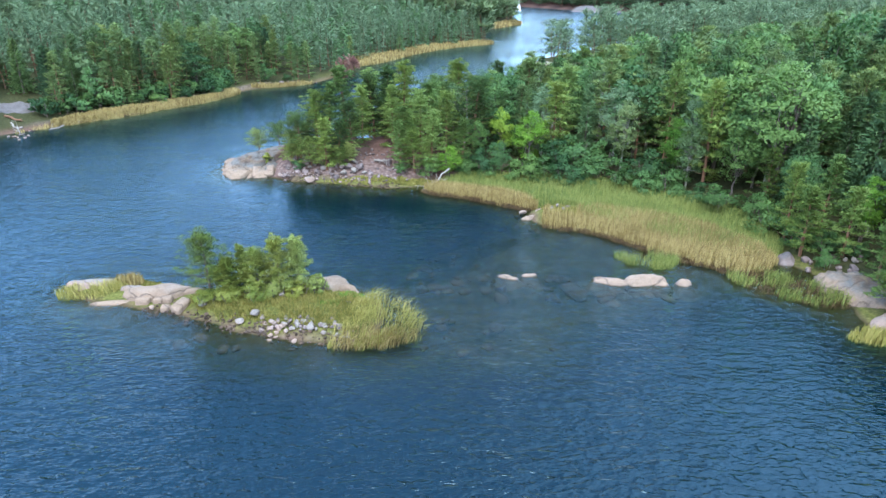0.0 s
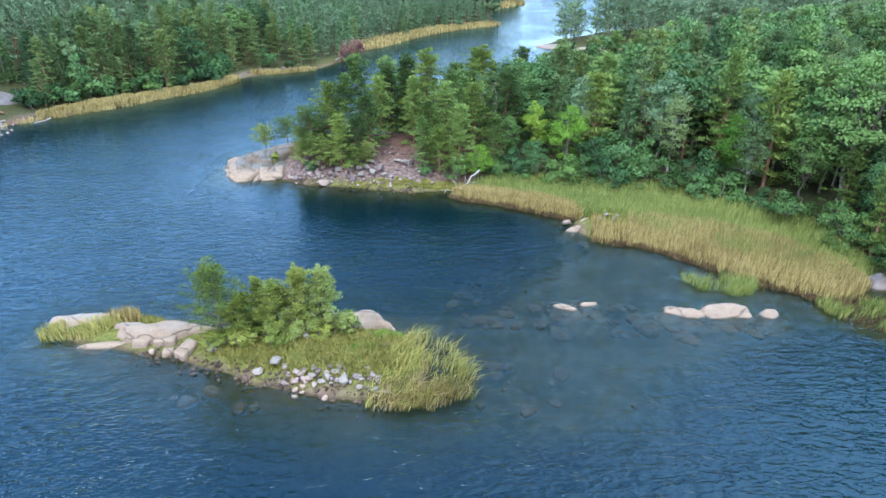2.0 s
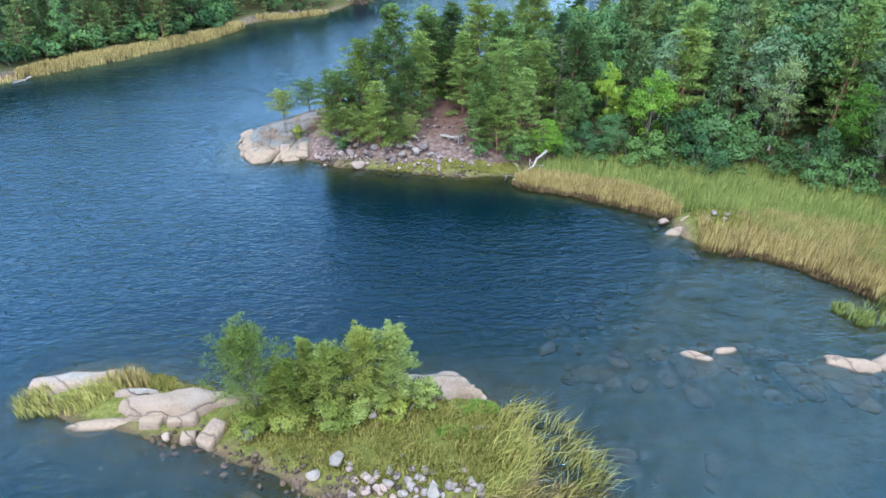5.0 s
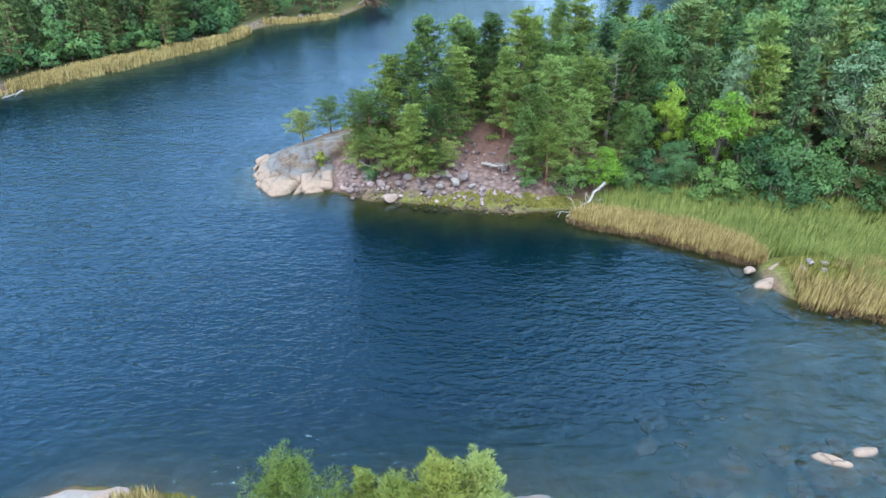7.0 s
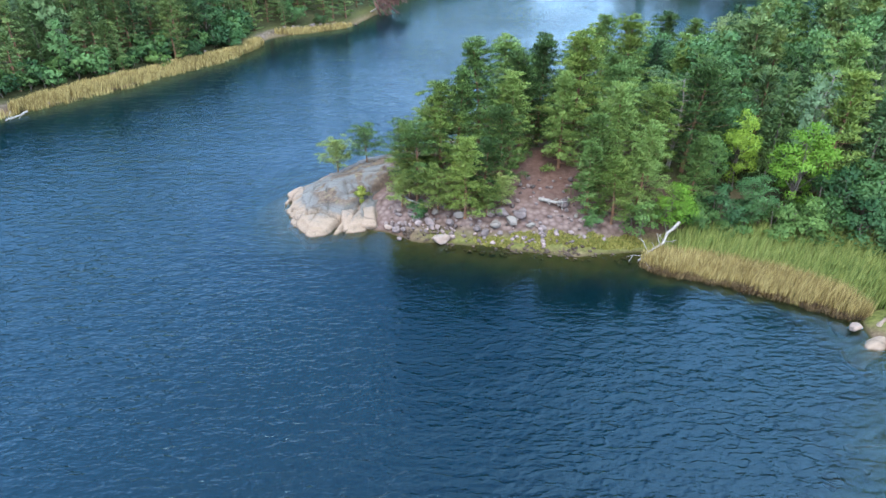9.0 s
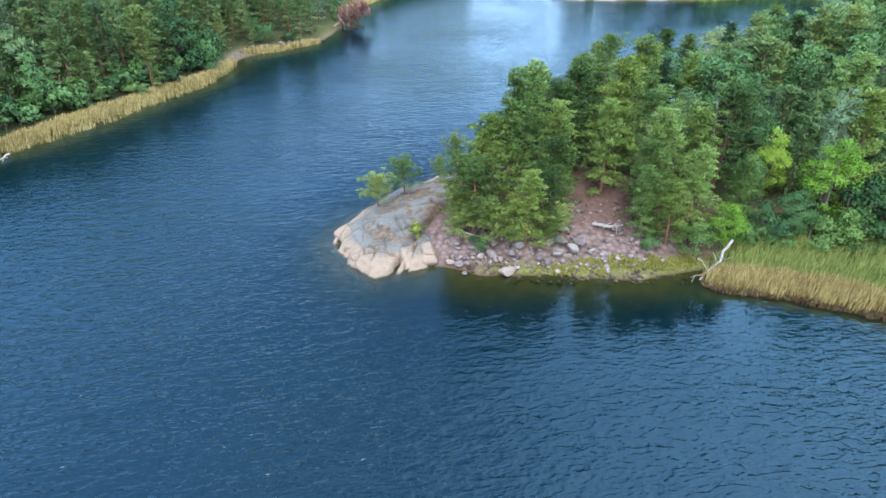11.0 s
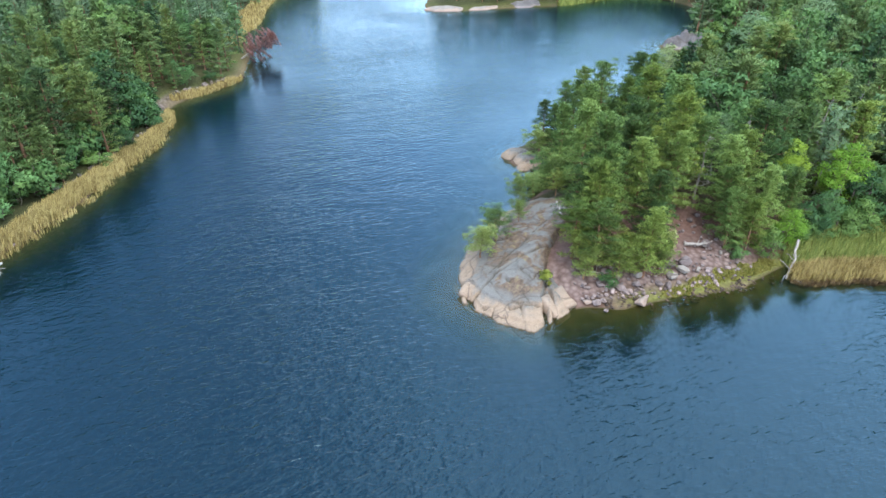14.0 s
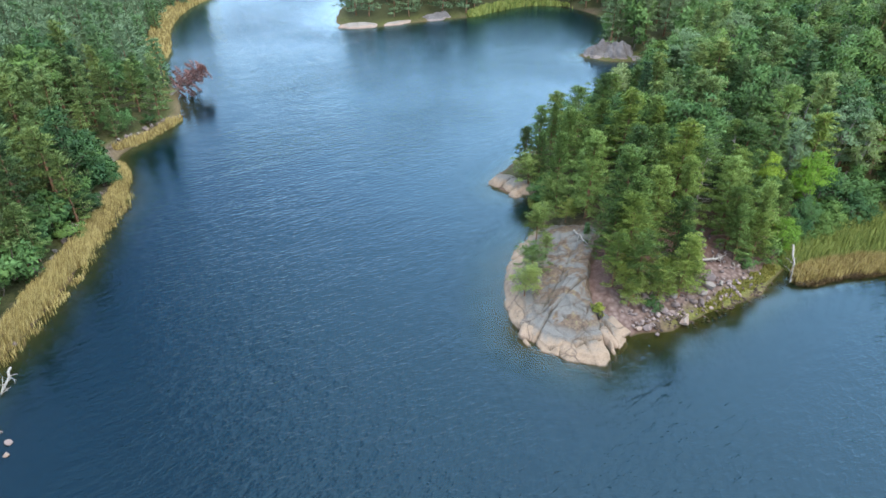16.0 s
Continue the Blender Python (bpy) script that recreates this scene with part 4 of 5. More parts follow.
def boulder(x, y, size, label, group, kind=0, rz=None, lift=0.28, rnd=random.Random(5), tip=12):
    me = (PEBBLES if size < 0.6 else STONES)[rnd.choice((2, 5, 8)) if kind == 1 else rnd.randrange(9)]
    ob = new("boulder", me)
    z = max(on_ground(x, y), -0.15)
    ob.matrix_world = pose(x, y, z + size * lift, rnd.uniform(-tip, tip), rnd.uniform(-tip, tip), rnd.uniform(0, 360) if rz is None else rz) @ Matrix.Scale(size, 4)
    return tagged(ob, label, "boulder", group)


def stone_field(name, spots, label, mat=None, squash=1.0):
    """Small loose stones past counting, as one mass."""
    r = np.random.default_rng(len(spots))
    data = []
    for me in PEBBLES:
        v = np.empty(len(me.vertices) * 3, np.float32)
        me.vertices.foreach_get("co", v)
        f = np.empty(len(me.loops), np.int32)
        me.loops.foreach_get("vertex_index", f)
        data.append((v.reshape(-1, 3), f.reshape(-1, 3)))
    x, y, size, lift = np.array(spots).T
    z = np.maximum(ground_height(x, y), -0.15) + size * lift
    out = []
    for i in range(len(spots)):
        v, f = data[r.integers(9)]
        m = np.array(Euler(tuple(r.uniform(-0.4, 0.4, 2)) + (r.uniform(0, 6.3),)).to_matrix())
        out.append((v @ m.T * (size[i], size[i], size[i] * squash) + (x[i], y[i], z[i]), f))
    ob = new(name, mesh_from(name, *joined(out), mat or BOULDER, True))
    return tagged(ob, label, "stones", kind="stuff")


rnd = random.Random(11)
spots = []
for k in range(150):
    spots.append((rnd.uniform(-17, -4.2), rnd.uniform(72.2, 77.5), rnd.uniform(0.14, 0.38) * rnd.choice((1, 1, 1.6)), 0.2))
for k in range(150):
    x = rnd.uniform(-20, -4)
    spots.append((min(x, -8.5) if k % 3 else x, 71.2 - 0.13 * (x + 12) + abs(rnd.gauss(0, 1.0)) + max(0, (-14 - x)) * 0.22, rnd.uniform(0.16, 0.5), 0.28))
for k in range(60):
    x = rnd.uniform(-20, -5)
    spots.append((x, 70.9 - 0.13 * (x + 12) + max(0, (-14 - x)) * 0.28 + rnd.uniform(-0.8, 0.4), rnd.uniform(0.2, 0.5), 0.12))
stone_field("shore_stones", [q for q in spots if q[3] > 0.15], "loose grey-pink stones strewn over slope and shore")
stone_field("wet_shore_stones", [q for q in spots if q[3] < 0.15] + [(x, 70.4 - 0.1 * (x + 11) + max(0, (-14 - x)) * 0.3 + rnd.gauss(0, 0.3), rnd.uniform(0.15, 0.4), 0.1)
            for x in [rnd.uniform(-19, -2.5) for k in range(110)]], "dark wet stones along the stony shore's waterline", WET_STONE, 0.6)
boulder(-15.9, 71.6, 1.35, "large square pale boulder standing in the shallows", "shore boulders", 1, 20)
for x, y, s in ((-19.8, 73.5, 0.7), (-19.2, 73.1, 0.9), (-18.6, 72.9, 0.6), (-18.9, 72.2, 0.5), (-17.5, 73.2, 0.7), (-16.6, 73.2, 1.0), (-15.2, 73.0, 0.9), (-14.4, 73.8, 1.0),
                (-13.2, 72.4, 0.8), (-12.6, 72.0, 0.9), (-11.8, 72.6, 1.1), (-11.2, 73.4, 1.2), (-10.6, 72.6, 1.2), (-9.9, 73.2, 1.3), (-12.1, 73.6, 0.9),
                (-9.2, 72.2, 0.7), (-6.6, 74.2, 1.1), (-8.4, 71.9, 0.6), (-17.0, 75.0, 0.9), (-15.6, 75.6, 1.0), (-13.4, 75.2, 1.1), (-5.8, 73.0, 0.5),
                (-18.0, 74.2, 0.8), (-16.2, 74.2, 0.7), (-14.8, 74.8, 0.8), (-12.8, 74.4, 0.9), (-10.8, 74.6, 0.8)):
    boulder(x, y, s, "grey-pink boulder on the stony shore", "shore boulders")
for x, y, s, l in ((-17.0, 39.3, 0.9, 0.3), (-12.8, 37.8, 0.95, 0.3), (-13.8, 37.3, 0.7, 0.3), (-11.4, 37.0, 0.6, 0.3), (-8.7, 36.3, 0.75, 0.3), (-9.7, 36.7, 0.5, 0.3),
                   (-10.6, 36.8, 0.55, 0.3), (-9.2, 36.9, 0.45, 0.3), (-7.0, 42.4, 0.9, 0.3), (-6.4, 42.1, 0.6, 0.3), (-20.9, 39.6, 0.6, 0.3), (-6.9, 35.9, 0.4, 0.3), (-11.5, 40.2, 0.8, 0.3), (-14.2, 40.6, 0.9, 0.4)):
    boulder(x, y, s, "pale rounded boulder on the islet's edge", "islet boulders", 1, lift=l)
for k in range(84):
    x = rnd.uniform(-12.4, -5.8)
    boulder(x, 36.6 - 0.12 * (x + 9) + rnd.gauss(0, 0.4), rnd.uniform(0.2, 0.52), "small pale stone on the islet's edge", "islet stones", rnd.choice((0, 1, 1)))
spots = []
for k in range(380):
    x = rnd.uniform(-22, -6)
    spots.append((x, 38.9 - 0.28 * (x + 19) * (x > -19) + rnd.gauss(-0.25, 0.45) + (0.7 if x < -19 else 0), 0.12 + 0.3 * rnd.random() ** 2, 0.12))
stone_field("waterline_stones", spots, "wet brown stones along the islet's waterline", WET_STONE)
spots = []
for cx, cy, rx, ry, n in ((6.5, 45.4, 5.0, 2.0, 60), (15.8, 44.4, 4.8, 1.5, 56), (1.6, 49.6, 5.0, 4.2, 46), (-1.5, 38.2, 3.0, 3.0, 22), (2.5, 36.0, 4.0, 3.0, 16), (-14, 35.4, 7.0, 1.2, 22), (9.0, 58.4, 1.8, 2.6, 14), (-0.6, 44.4, 1.8, 0.7, 14), (9.2, 43.4, 2.0, 0.8, 16), (0.6, 38.7, 0.8, 0.5, 5), (12, 43.6, 5, 0.9, 20)):
    for k in range(n // 2):
        spots.append((rnd.gauss(cx, rx * 0.55), rnd.gauss(cy, ry * 0.55), 0.4 + 1.6 * rnd.random() ** 2, rnd.uniform(-0.38, -0.16)))
stone_field("sunken_stones", spots, "red-brown stones lying under the shallow water", SUNKEN, 0.55)
boulder(8.6, 61.2, 1.05, "round white boulder standing in the bay", "bay boulders", 1)
for x, y, s in ((12.1, 60.7, 0.7), (13.2, 60.9, 0.6), (12.6, 59.9, 0.5), (14.6, 61.4, 0.6), (11.4, 60.2, 0.6), (16, 61.4, 0.5)):
    boulder(x, y, s, "pale stone among the reeds", "bay boulders", 1, lift=0.5)
for k in range(16):
    boulder(rnd.uniform(31, 36), rnd.uniform(45, 49), rnd.uniform(0.4, 0.9), "grey stone below the wood", "east shore stones")
for k in range(70):
    t = rnd.random()
    x, y = -60 + 17 * t, 102.6 + 32 * t + 0.0
    boulder(x - 1.4 + rnd.gauss(-0.2, 0.4), y + 1.2, rnd.uniform(0.4, 0.8) * (1.2 if 0.3 < t < 0.7 else 0.7), "pale stone above the far reeds", "west shore stones", rnd.choice((0, 0, 1)))
for k in range(30):
    t = rnd.random()
    boulder(-43 + 13 * t + rnd.gauss(-0.6, 0.4), 142.5 + 9.5 * t + 0.9, rnd.uniform(0.4, 0.9), "pale stone on the far shore", "west shore stones", rnd.choice((0, 1)))
for k in range(14):
    boulder(-66.5 + rnd.uniform(0, 4), 92.5 + rnd.uniform(-1, 5), rnd.uniform(0.35, 0.75), "broken pale stone on the far shore", "west shore stones", rnd.choice((0, 1)))

# ---------------------------------------------------------------- reeds and grass


def reed_bed(name, poly, count, tall, width, mats, label, lean=(0.03, 0.0), seed=1, thin=0.0, floor=-0.1, cat="reeds", hole=None, stray=0.07):
    """Standing reed: two-piece bent blades in tufts, taller inside, ragged at the rim."""
    r = np.random.default_rng(seed)
    lo, hi = poly.min(0), poly.max(0)
    p = np.empty((0, 2))
    while len(p) < count:
        q = r.uniform(lo, hi, (count * 2, 2))
        d = inland(poly, q[:, 0], q[:, 1])
        ok = d > 0.35 * wavy(q[:, 0], q[:, 1], 0.8, seed)
        ok &= wavy(q[:, 0], q[:, 1], 1.1, seed + 3) > thin - 1.0 + r.uniform(-0.3, 0.3, len(q))
        if hole:
            ok &= np.hypot(q[:, 0] - hole[0], q[:, 1] - hole[1]) > hole[2] * (1 + 0.25 * wavy(q[:, 0], q[:, 1], 1.0))
        p = np.concatenate([p, q[ok]])
    p = p[:count]
    n = len(p)
    d = inland(poly, p[:, 0], p[:, 1])
    z = np.maximum(ground_height(p[:, 0], p[:, 1]), floor)
    h = tall * r.uniform(0.55, 1.15, n) * (0.74 + 0.2 * np.clip(d / 0.8, 0, 1)) * (1 + 0.16 * wavy(p[:, 0], p[:, 1], 2.4, seed + 1))
    az = r.uniform(0, 2 * np.pi, n)
    side = np.stack([np.cos(az), np.sin(az), 0 * az], 1)
    bend = np.stack([lean[0] + r.normal(0, stray, n), lean[1] + r.normal(0, stray, n), 0 * az], 1) * h[:, None]
    b = np.stack([p[:, 0], p[:, 1], z], 1)
    mid = b + bend * 0.35 + np.stack([0 * h, 0 * h, h * 0.6], 1)
    tip = b + bend * 1.25 + np.stack([0 * h, 0 * h, h * 0.97], 1)
    w = (width * r.uniform(0.6, 1.3, n))[:, None]
    v = np.stack([b - side * w * 0.5, b + side * w * 0.5, mid + side * w * 0.6, mid - side * w * 0.6, tip], 1).reshape(-1, 3)
    k = np.arange(n)[:, None] * 5
    f = np.concatenate([k + [0, 1, 2], k + [0, 2, 3], k + [3, 2, 4]])
    f = f[np.argsort(np.tile(np.arange(n), 3), kind="stable")]
    south = np.cross(side, tip - b)[:, 1] < 0
    f = np.where(np.repeat(south, 3)[:, None], f, f[:, [0, 2, 1]])
    soft = unit(np.array([0, -0.25, 0.75]) + r.normal(0, 0.3, (n, 3)))
    ob = new(name, mesh_from(name, v, f, mats, True, np.repeat(soft, 5, 0)))
    return tagged(ob, label, cat, kind="stuff")


front = rounded([(-2.4, 68.3), (1.6, 66.7), (6.4, 64.1), (9.7, 62), (10.8, 63), (8.5, 66), (2.5, 69.2), (-1.2, 69.9)])
reed_bed("reeds_by_the_dead_tree", front, 11000, 1.6, 0.03, REED_GOLD, "golden reeds standing in the bay's edge", seed=2)
rim = rounded([(10.3, 59.4), (10.1, 57.2), (14.4, 56.1), (17.2, 53.4), (19.6, 50.4), (22.5, 48.6), (25, 46.5), (28.5, 47.5), (29.8, 50), (27.5, 55), (23, 59.5), (18, 61.8), (12, 61.5)])
MOUND = (12.6, 60.4, 2.1)
reed_bed("golden_reedbed", rim, 26000, 1.6, 0.03, REED_GOLD, "dense golden reedbed along the bay", seed=3, hole=MOUND)
inner = rounded([(-1, 70.2), (3.5, 68.6), (8.5, 65.6), (11, 62.6), (17, 61), (22.5, 57.5), (26.5, 53), (29, 49.5), (31, 51), (32, 56), (30.5, 61), (26.5, 66), (21, 70), (14, 72), (7, 72.5), (1, 72)])
reed_bed("green_reedbed", inner, 36000, 1.35, 0.032, REED_GREEN, "dense green reeds below the wood", seed=4, hole=MOUND)
mingled = rounded([(10.6, 60.8), (14.8, 58.4), (18.6, 55.6), (22, 52), (25, 49.5), (28.6, 49), (27.6, 54), (23, 59.5), (18, 62.6), (12, 63)])
reed_bed("green_reedbed", mingled, 9000, 1.6, 0.03, REED_GREEN, "green reeds mingled with golden ones", seed=22, hole=MOUND)
fringe = rounded([(-2.6, 67.9), (1.4, 66.3), (6.2, 63.7), (9.6, 61.7), (10.0, 62.3), (6.6, 64.7), (1.8, 67.3), (-2.0, 68.9)])
reed_bed("old_reed_stalks", fringe, 3600, 0.62, 0.035, LITTER, "brown broken reed stalks at the foot of the reeds", seed=23, stray=0.4)
fringe = rounded([(9.9, 57.0), (14.2, 55.8), (17.0, 53.1), (19.4, 50.1), (22.3, 48.3), (24.8, 46.2), (28.3, 47.0), (28.4, 47.8), (25.2, 47.2), (22.9, 49.3), (20.0, 51.1), (17.7, 54.0), (14.7, 56.7), (10.3, 57.8)])
reed_bed("old_reed_stalks", fringe, 5200, 0.6, 0.035, LITTER, "brown broken reed stalks at the foot of the reeds", seed=24, stray=0.4)
reed_bed("old_reed_stalks", rounded([(20.6, 49.4), (22.6, 48.4), (24.8, 47.2), (27.2, 47.4), (26, 49), (23, 50.4), (20.6, 51)]), 1500, 0.7, 0.035, LITTER, "brown broken reed stalks lying in a gap of the reedbed", seed=25, stray=0.7)
reed_bed("mound_grass", ellipse(12.6, 60.5, 2.4, 2.0, 20, 27), 2600, 0.45, 0.04, GRASS, "low grass round the stones in the reedbed", seed=20, cat="grass")
reed_bed("reed_tuft", REED_SPUR, 1150, 1.15, 0.032, REED_GREEN, "short green reeds in the shallows", seed=5, thin=1.2, stray=0.24)
reed_bed("old_reed_stalks", REED_POINT, 1500, 0.5, 0.035, LITTER, "brown reed litter by the rocks", seed=29, stray=0.6)
reed_bed("reed_fringe", REED_POINT, 1500, 1.2, 0.034, REED_GREEN, "sparse green reeds by the rocks", seed=6, thin=1.3, stray=0.18, lean=(0.0, -0.1))
reed_bed("reed_fringe", rounded([(27.6, 36.4), (29.5, 35.2), (31.5, 36), (31, 37.6), (29, 37.4)]), 700, 1.2, 0.036, REED_PALE, "sparse green reeds by the rocks", seed=7)
reed_bed("reed_fringe", rounded([(-10.4, 94.4), (-8.2, 95.5), (-6.4, 96.6), (-7.4, 97.4), (-10, 96)]), 700, 1.1, 0.04, REED_GREEN, "green reeds in the cove behind the granite point", seed=28, stray=0.15)
reed_bed("islet_reeds", rounded([(-8.2, 34.9), (-6.2, 34.3), (-3.5, 34.9), (-1.2, 35.6), (-0.7, 36.8), (-1.8, 39.2), (-3.4, 41.4), (-5.4, 42.2), (-5.8, 40.2), (-6.6, 38), (-6.8, 36.2)]),
         1050, 1.45, 0.032, REED_PALE, "yellow-green reeds leaning out over the water", lean=(0.42, -0.2), seed=8, thin=0.85, stray=0.3)
reed_bed("islet_reeds", rounded([(-7.8, 34.7), (-5.6, 34.2), (-2.6, 35), (-1.0, 36.2), (-3, 37.5), (-6.4, 36.4)]), 800, 1.2, 0.034, REED_GOLD, "golden reeds at the islet's tip", stray=0.24, lean=(0.3, -0.25), seed=9)
reed_bed("islet_reeds", rounded([(-29.4, 42.0), (-28.4, 40.9), (-25.6, 40.9), (-24.2, 41.8), (-23.2, 42.8), (-24.4, 43.2), (-26.4, 42.3), (-29.0, 42.7)]), 900, 0.95, 0.028, REED_PALE,
         "thin yellow-green reeds by the pale slab", lean=(-0.15, 0.0), seed=10, thin=0.9, stray=0.25)
reed_bed("islet_reeds", rounded([(-25.2, 42.6), (-23.6, 42.4), (-22.6, 43), (-23.6, 43.7), (-25, 43.4)]), 420, 1.3, 0.04, REED_GOLD, "straw-coloured reeds behind the pale slab", seed=19)
reed_bed("islet_grass", rounded([(-18.5, 39.6), (-15.3, 38), (-12.8, 37.2), (-9.8, 36.6), (-6.8, 36.4), (-5.2, 38), (-5.2, 41.4), (-8, 41.6), (-13, 41.8), (-18.2, 41.6)]),
         12000, 0.42, 0.03, GRASS, "low green and straw-coloured grass on the islet", lean=(0.1, -0.1), seed=11, cat="grass", thin=0.5, stray=0.3)
reed_bed("lush_grass", rounded([(-7.4, 40.4), (-6.0, 40.6), (-5.4, 41.5), (-6.4, 41.9), (-7.6, 41.2)]), 900, 0.3, 0.035, LUSH, "fresh bright green grass on the islet", seed=26, cat="grass", stray=0.2)
reed_bed("lush_grass", rounded([(-8.8, 38.9), (-7.2, 39.0), (-7.2, 39.7), (-8.6, 39.8)]), 500, 0.3, 0.035, LUSH, "fresh bright green grass on the islet", seed=27, cat="grass", stray=0.2)
reed_bed("islet_grass", rounded([(-19.2, 42.6), (-22.5, 42.4), (-24.6, 43.3), (-24, 44), (-20, 43)]), 1200, 0.5, 0.045, GRASS, "straw-coloured grass in the rock's cleft", seed=12, cat="grass")
reed_bed("shore_grass", rounded([(-14, 71.2), (-8, 70.5), (-2, 70.2), (0, 71.4), (-4, 71.5), (-9, 71.6), (-14, 72)]), 7000, 0.28, 0.04, GRASS, "short yellow-green grass along the shore", seed=13, cat="grass")
band = rounded([(-63.6, 100.2), (-62.6, 101.4), (-58.2, 107.2), (-51.9, 116.6), (-44.9, 128.6), (-43.1, 136.5), (-44.6, 137.2), (-46.7, 128.9), (-53.7, 117.7), (-60.3, 108.0), (-64.4, 101.6)])
reed_bed("west_reeds", band, 17000, 1.3, 0.05, REED_GOLD, "long strip of golden reeds along the far shore", lean=(0.1, 0.05), seed=14)
reed_bed("west_reeds", rounded([(-65.6, 95.4), (-61.6, 101.6), (-56.8, 107.2), (-51, 116.2), (-44.3, 128.2), (-45.1, 128.7), (-52, 117), (-58, 107.8), (-63, 102), (-67, 95)]), 1500, 1.0, 0.045, REED_GOLD, "sparse yellowish reeds in front of the golden strip", seed=21, thin=0.95)
reed_bed("west_reeds", rounded([(-43.2, 142), (-36, 145.7), (-30.4, 151.4), (-31.2, 152.4), (-36.8, 147), (-43.8, 143.0)]), 2200, 1.1, 0.06, REED_GOLD, "sparse golden reeds along the far shore", seed=15)
reed_bed("west_reeds", rounded([(-25.5, 172), (-24.5, 186), (-18, 194.5), (-13, 212), (-7, 227.5), (5, 249.5), (22, 267.5), (20, 270), (2, 252), (-11, 230), (-17, 212), (-23, 197), (-29, 187), (-28, 173)]),
         9000, 1.8, 0.2, REED_GOLD, "golden reeds along the channel", seed=16)
reed_bed("far_reeds", rounded([(27.5, 362), (40, 391), (52.5, 424), (49, 427), (36, 394), (24, 366)]), 1500, 2.2, 0.5, REED_GOLD, "golden reeds on the distant point", seed=17)
reed_bed("far_reeds", rounded([(62, 188), (76, 191), (90, 193), (98, 184), (95, 178), (99, 186), (90, 196), (76, 194.5), (62, 191)]), 3000, 1.8, 0.2, REED_GREEN, "green reeds round the far bay", seed=18)

# ---------------------------------------------------------------- the woods
PINES = [pine_meshes(100 + k, 10.0, c, 44, 12000, 0.25, st * 0.55, lean=ln, round_top=rt, pads=5, slim=1.0, flat=0.36) for k, (c, st, ln, rt) in
         enumerate(((2.9, 0.1, 0.03, 1.0), (2.7, 0.14, 0.05, 0.8), (3.1, 0.16, 0.04, 0.7), (2.5, 0.06, 0.02, 1.1), (3.0, 0.22, 0.06, 0.6), (2.8, 0.1, 0.03, 0.9)))]
LOW_PINES = [pine_meshes(120 + k, 5.0, 2.3, 28, 7000, 0.26, 0.2, slim=0.75, lean=0.12, flat=0.6, round_top=0.5, needles=LIGHT_PINE) for k in range(3)]
OPEN_PINES = [pine_meshes(126 + k, 10.0, 2.9, 26, 9000, 0.24, 0.36, lean=0.1, round_top=0.42, pads=5, slim=0.9, flat=0.36) for k in range(2)]
PINES_MID = [pine_meshes(130 + k, 10.0, c, 36, 6000, 0.3, 0.06, round_top=0.95, slim=1.0, flat=0.38) for k, c in enumerate((2.1, 2.4, 1.9, 2.2))]
SPRUCES = [spruce_meshes(140 + k, 10.0, 2.1, 20, 2800, 0.4) for k in range(2)]
LEAFY = [broadleaf_meshes(150 + k, 10.0, c, 84, 7000, 0.2, low=lo, stems=s) for k, (c, lo, s) in
         enumerate(((2.9, 0.12, 1), (2.5, 0.15, 2), (3.2, 0.1, 1), (2.2, 0.1, 1)))]
LEAFY_BRIGHT = [broadleaf_meshes(160 + k, 10.0, 3.0, 76, 7000, 0.2, foliage=BRIGHT, low=0.1, stems=2) for k in range(2)]
BIRCHES = [broadleaf_meshes(170 + k, 10.0, 2.1, 72, 6000, 0.18, foliage=GREYLEAF, bark=BIRCH, low=0.16) for k in range(3)]
BUSHES = [broadleaf_meshes(180 + k, 3.0, 1.7, 30, 2600, 0.16, foliage=LEAF, low=0.0, stems=3) for k in range(3)]
FAR_BUSHES = [broadleaf_meshes(206 + k, 3.0, 1.7, 18, 800, 0.32, low=0.0, stems=2) for k in range(3)]
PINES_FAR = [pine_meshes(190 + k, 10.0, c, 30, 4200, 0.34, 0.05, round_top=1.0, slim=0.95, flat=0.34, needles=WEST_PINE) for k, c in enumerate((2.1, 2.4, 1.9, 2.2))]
LEAFY_FAR = [broadleaf_meshes(200 + k, 10.0, 2.8, 56, 3200, 0.3, low=0.1) for k in range(2)]

KINDS = {
    "pine": ("pine_tree", PINES, 10.0, "Scots pine with layered dull green needle pads", "tree"),
    "mid": ("pine_tree", PINES_MID, 10.0, "Scots pine with a dense green crown", "tree"),
    "low": ("small_pine", LOW_PINES, 5.0, "small crooked pine rooted in bare rock", "tree"),
    "open": ("pine_tree", OPEN_PINES, 10.0, "wind-bent Scots pine with a bare orange-brown trunk", "tree"),
    "spruce": ("spruce_tree", SPRUCES, 10.0, "dark green cone-shaped spruce", "tree"),
    "leafy": ("broadleaf_tree", LEAFY, 10.0, "full-leaved deep green deciduous tree", "tree"),
    "bright": ("broadleaf_tree", LEAFY_BRIGHT, 10.0, "bright yellow-green deciduous tree at the wood's edge", "tree"),
    "birch": ("birch_tree", BIRCHES, 10.0, "pale grey-green birch with a white trunk", "tree"),
    "bush": ("bush", BUSHES, 3.0, "dense green bush at the wood's edge", "bush"),
    "underwood": ("bush", FAR_BUSHES, 3.0, "green bush under the pines of the far shore", "bush"),
    "farpine": ("pine_tree", PINES_FAR, 10.0, "Scots pine standing in dense wood", "tree"),
    "farleafy": ("broadleaf_tree", LEAFY_FAR, 10.0, "deciduous tree standing in dense wood", "tree"),
}
tree_rnd = random.Random(21)


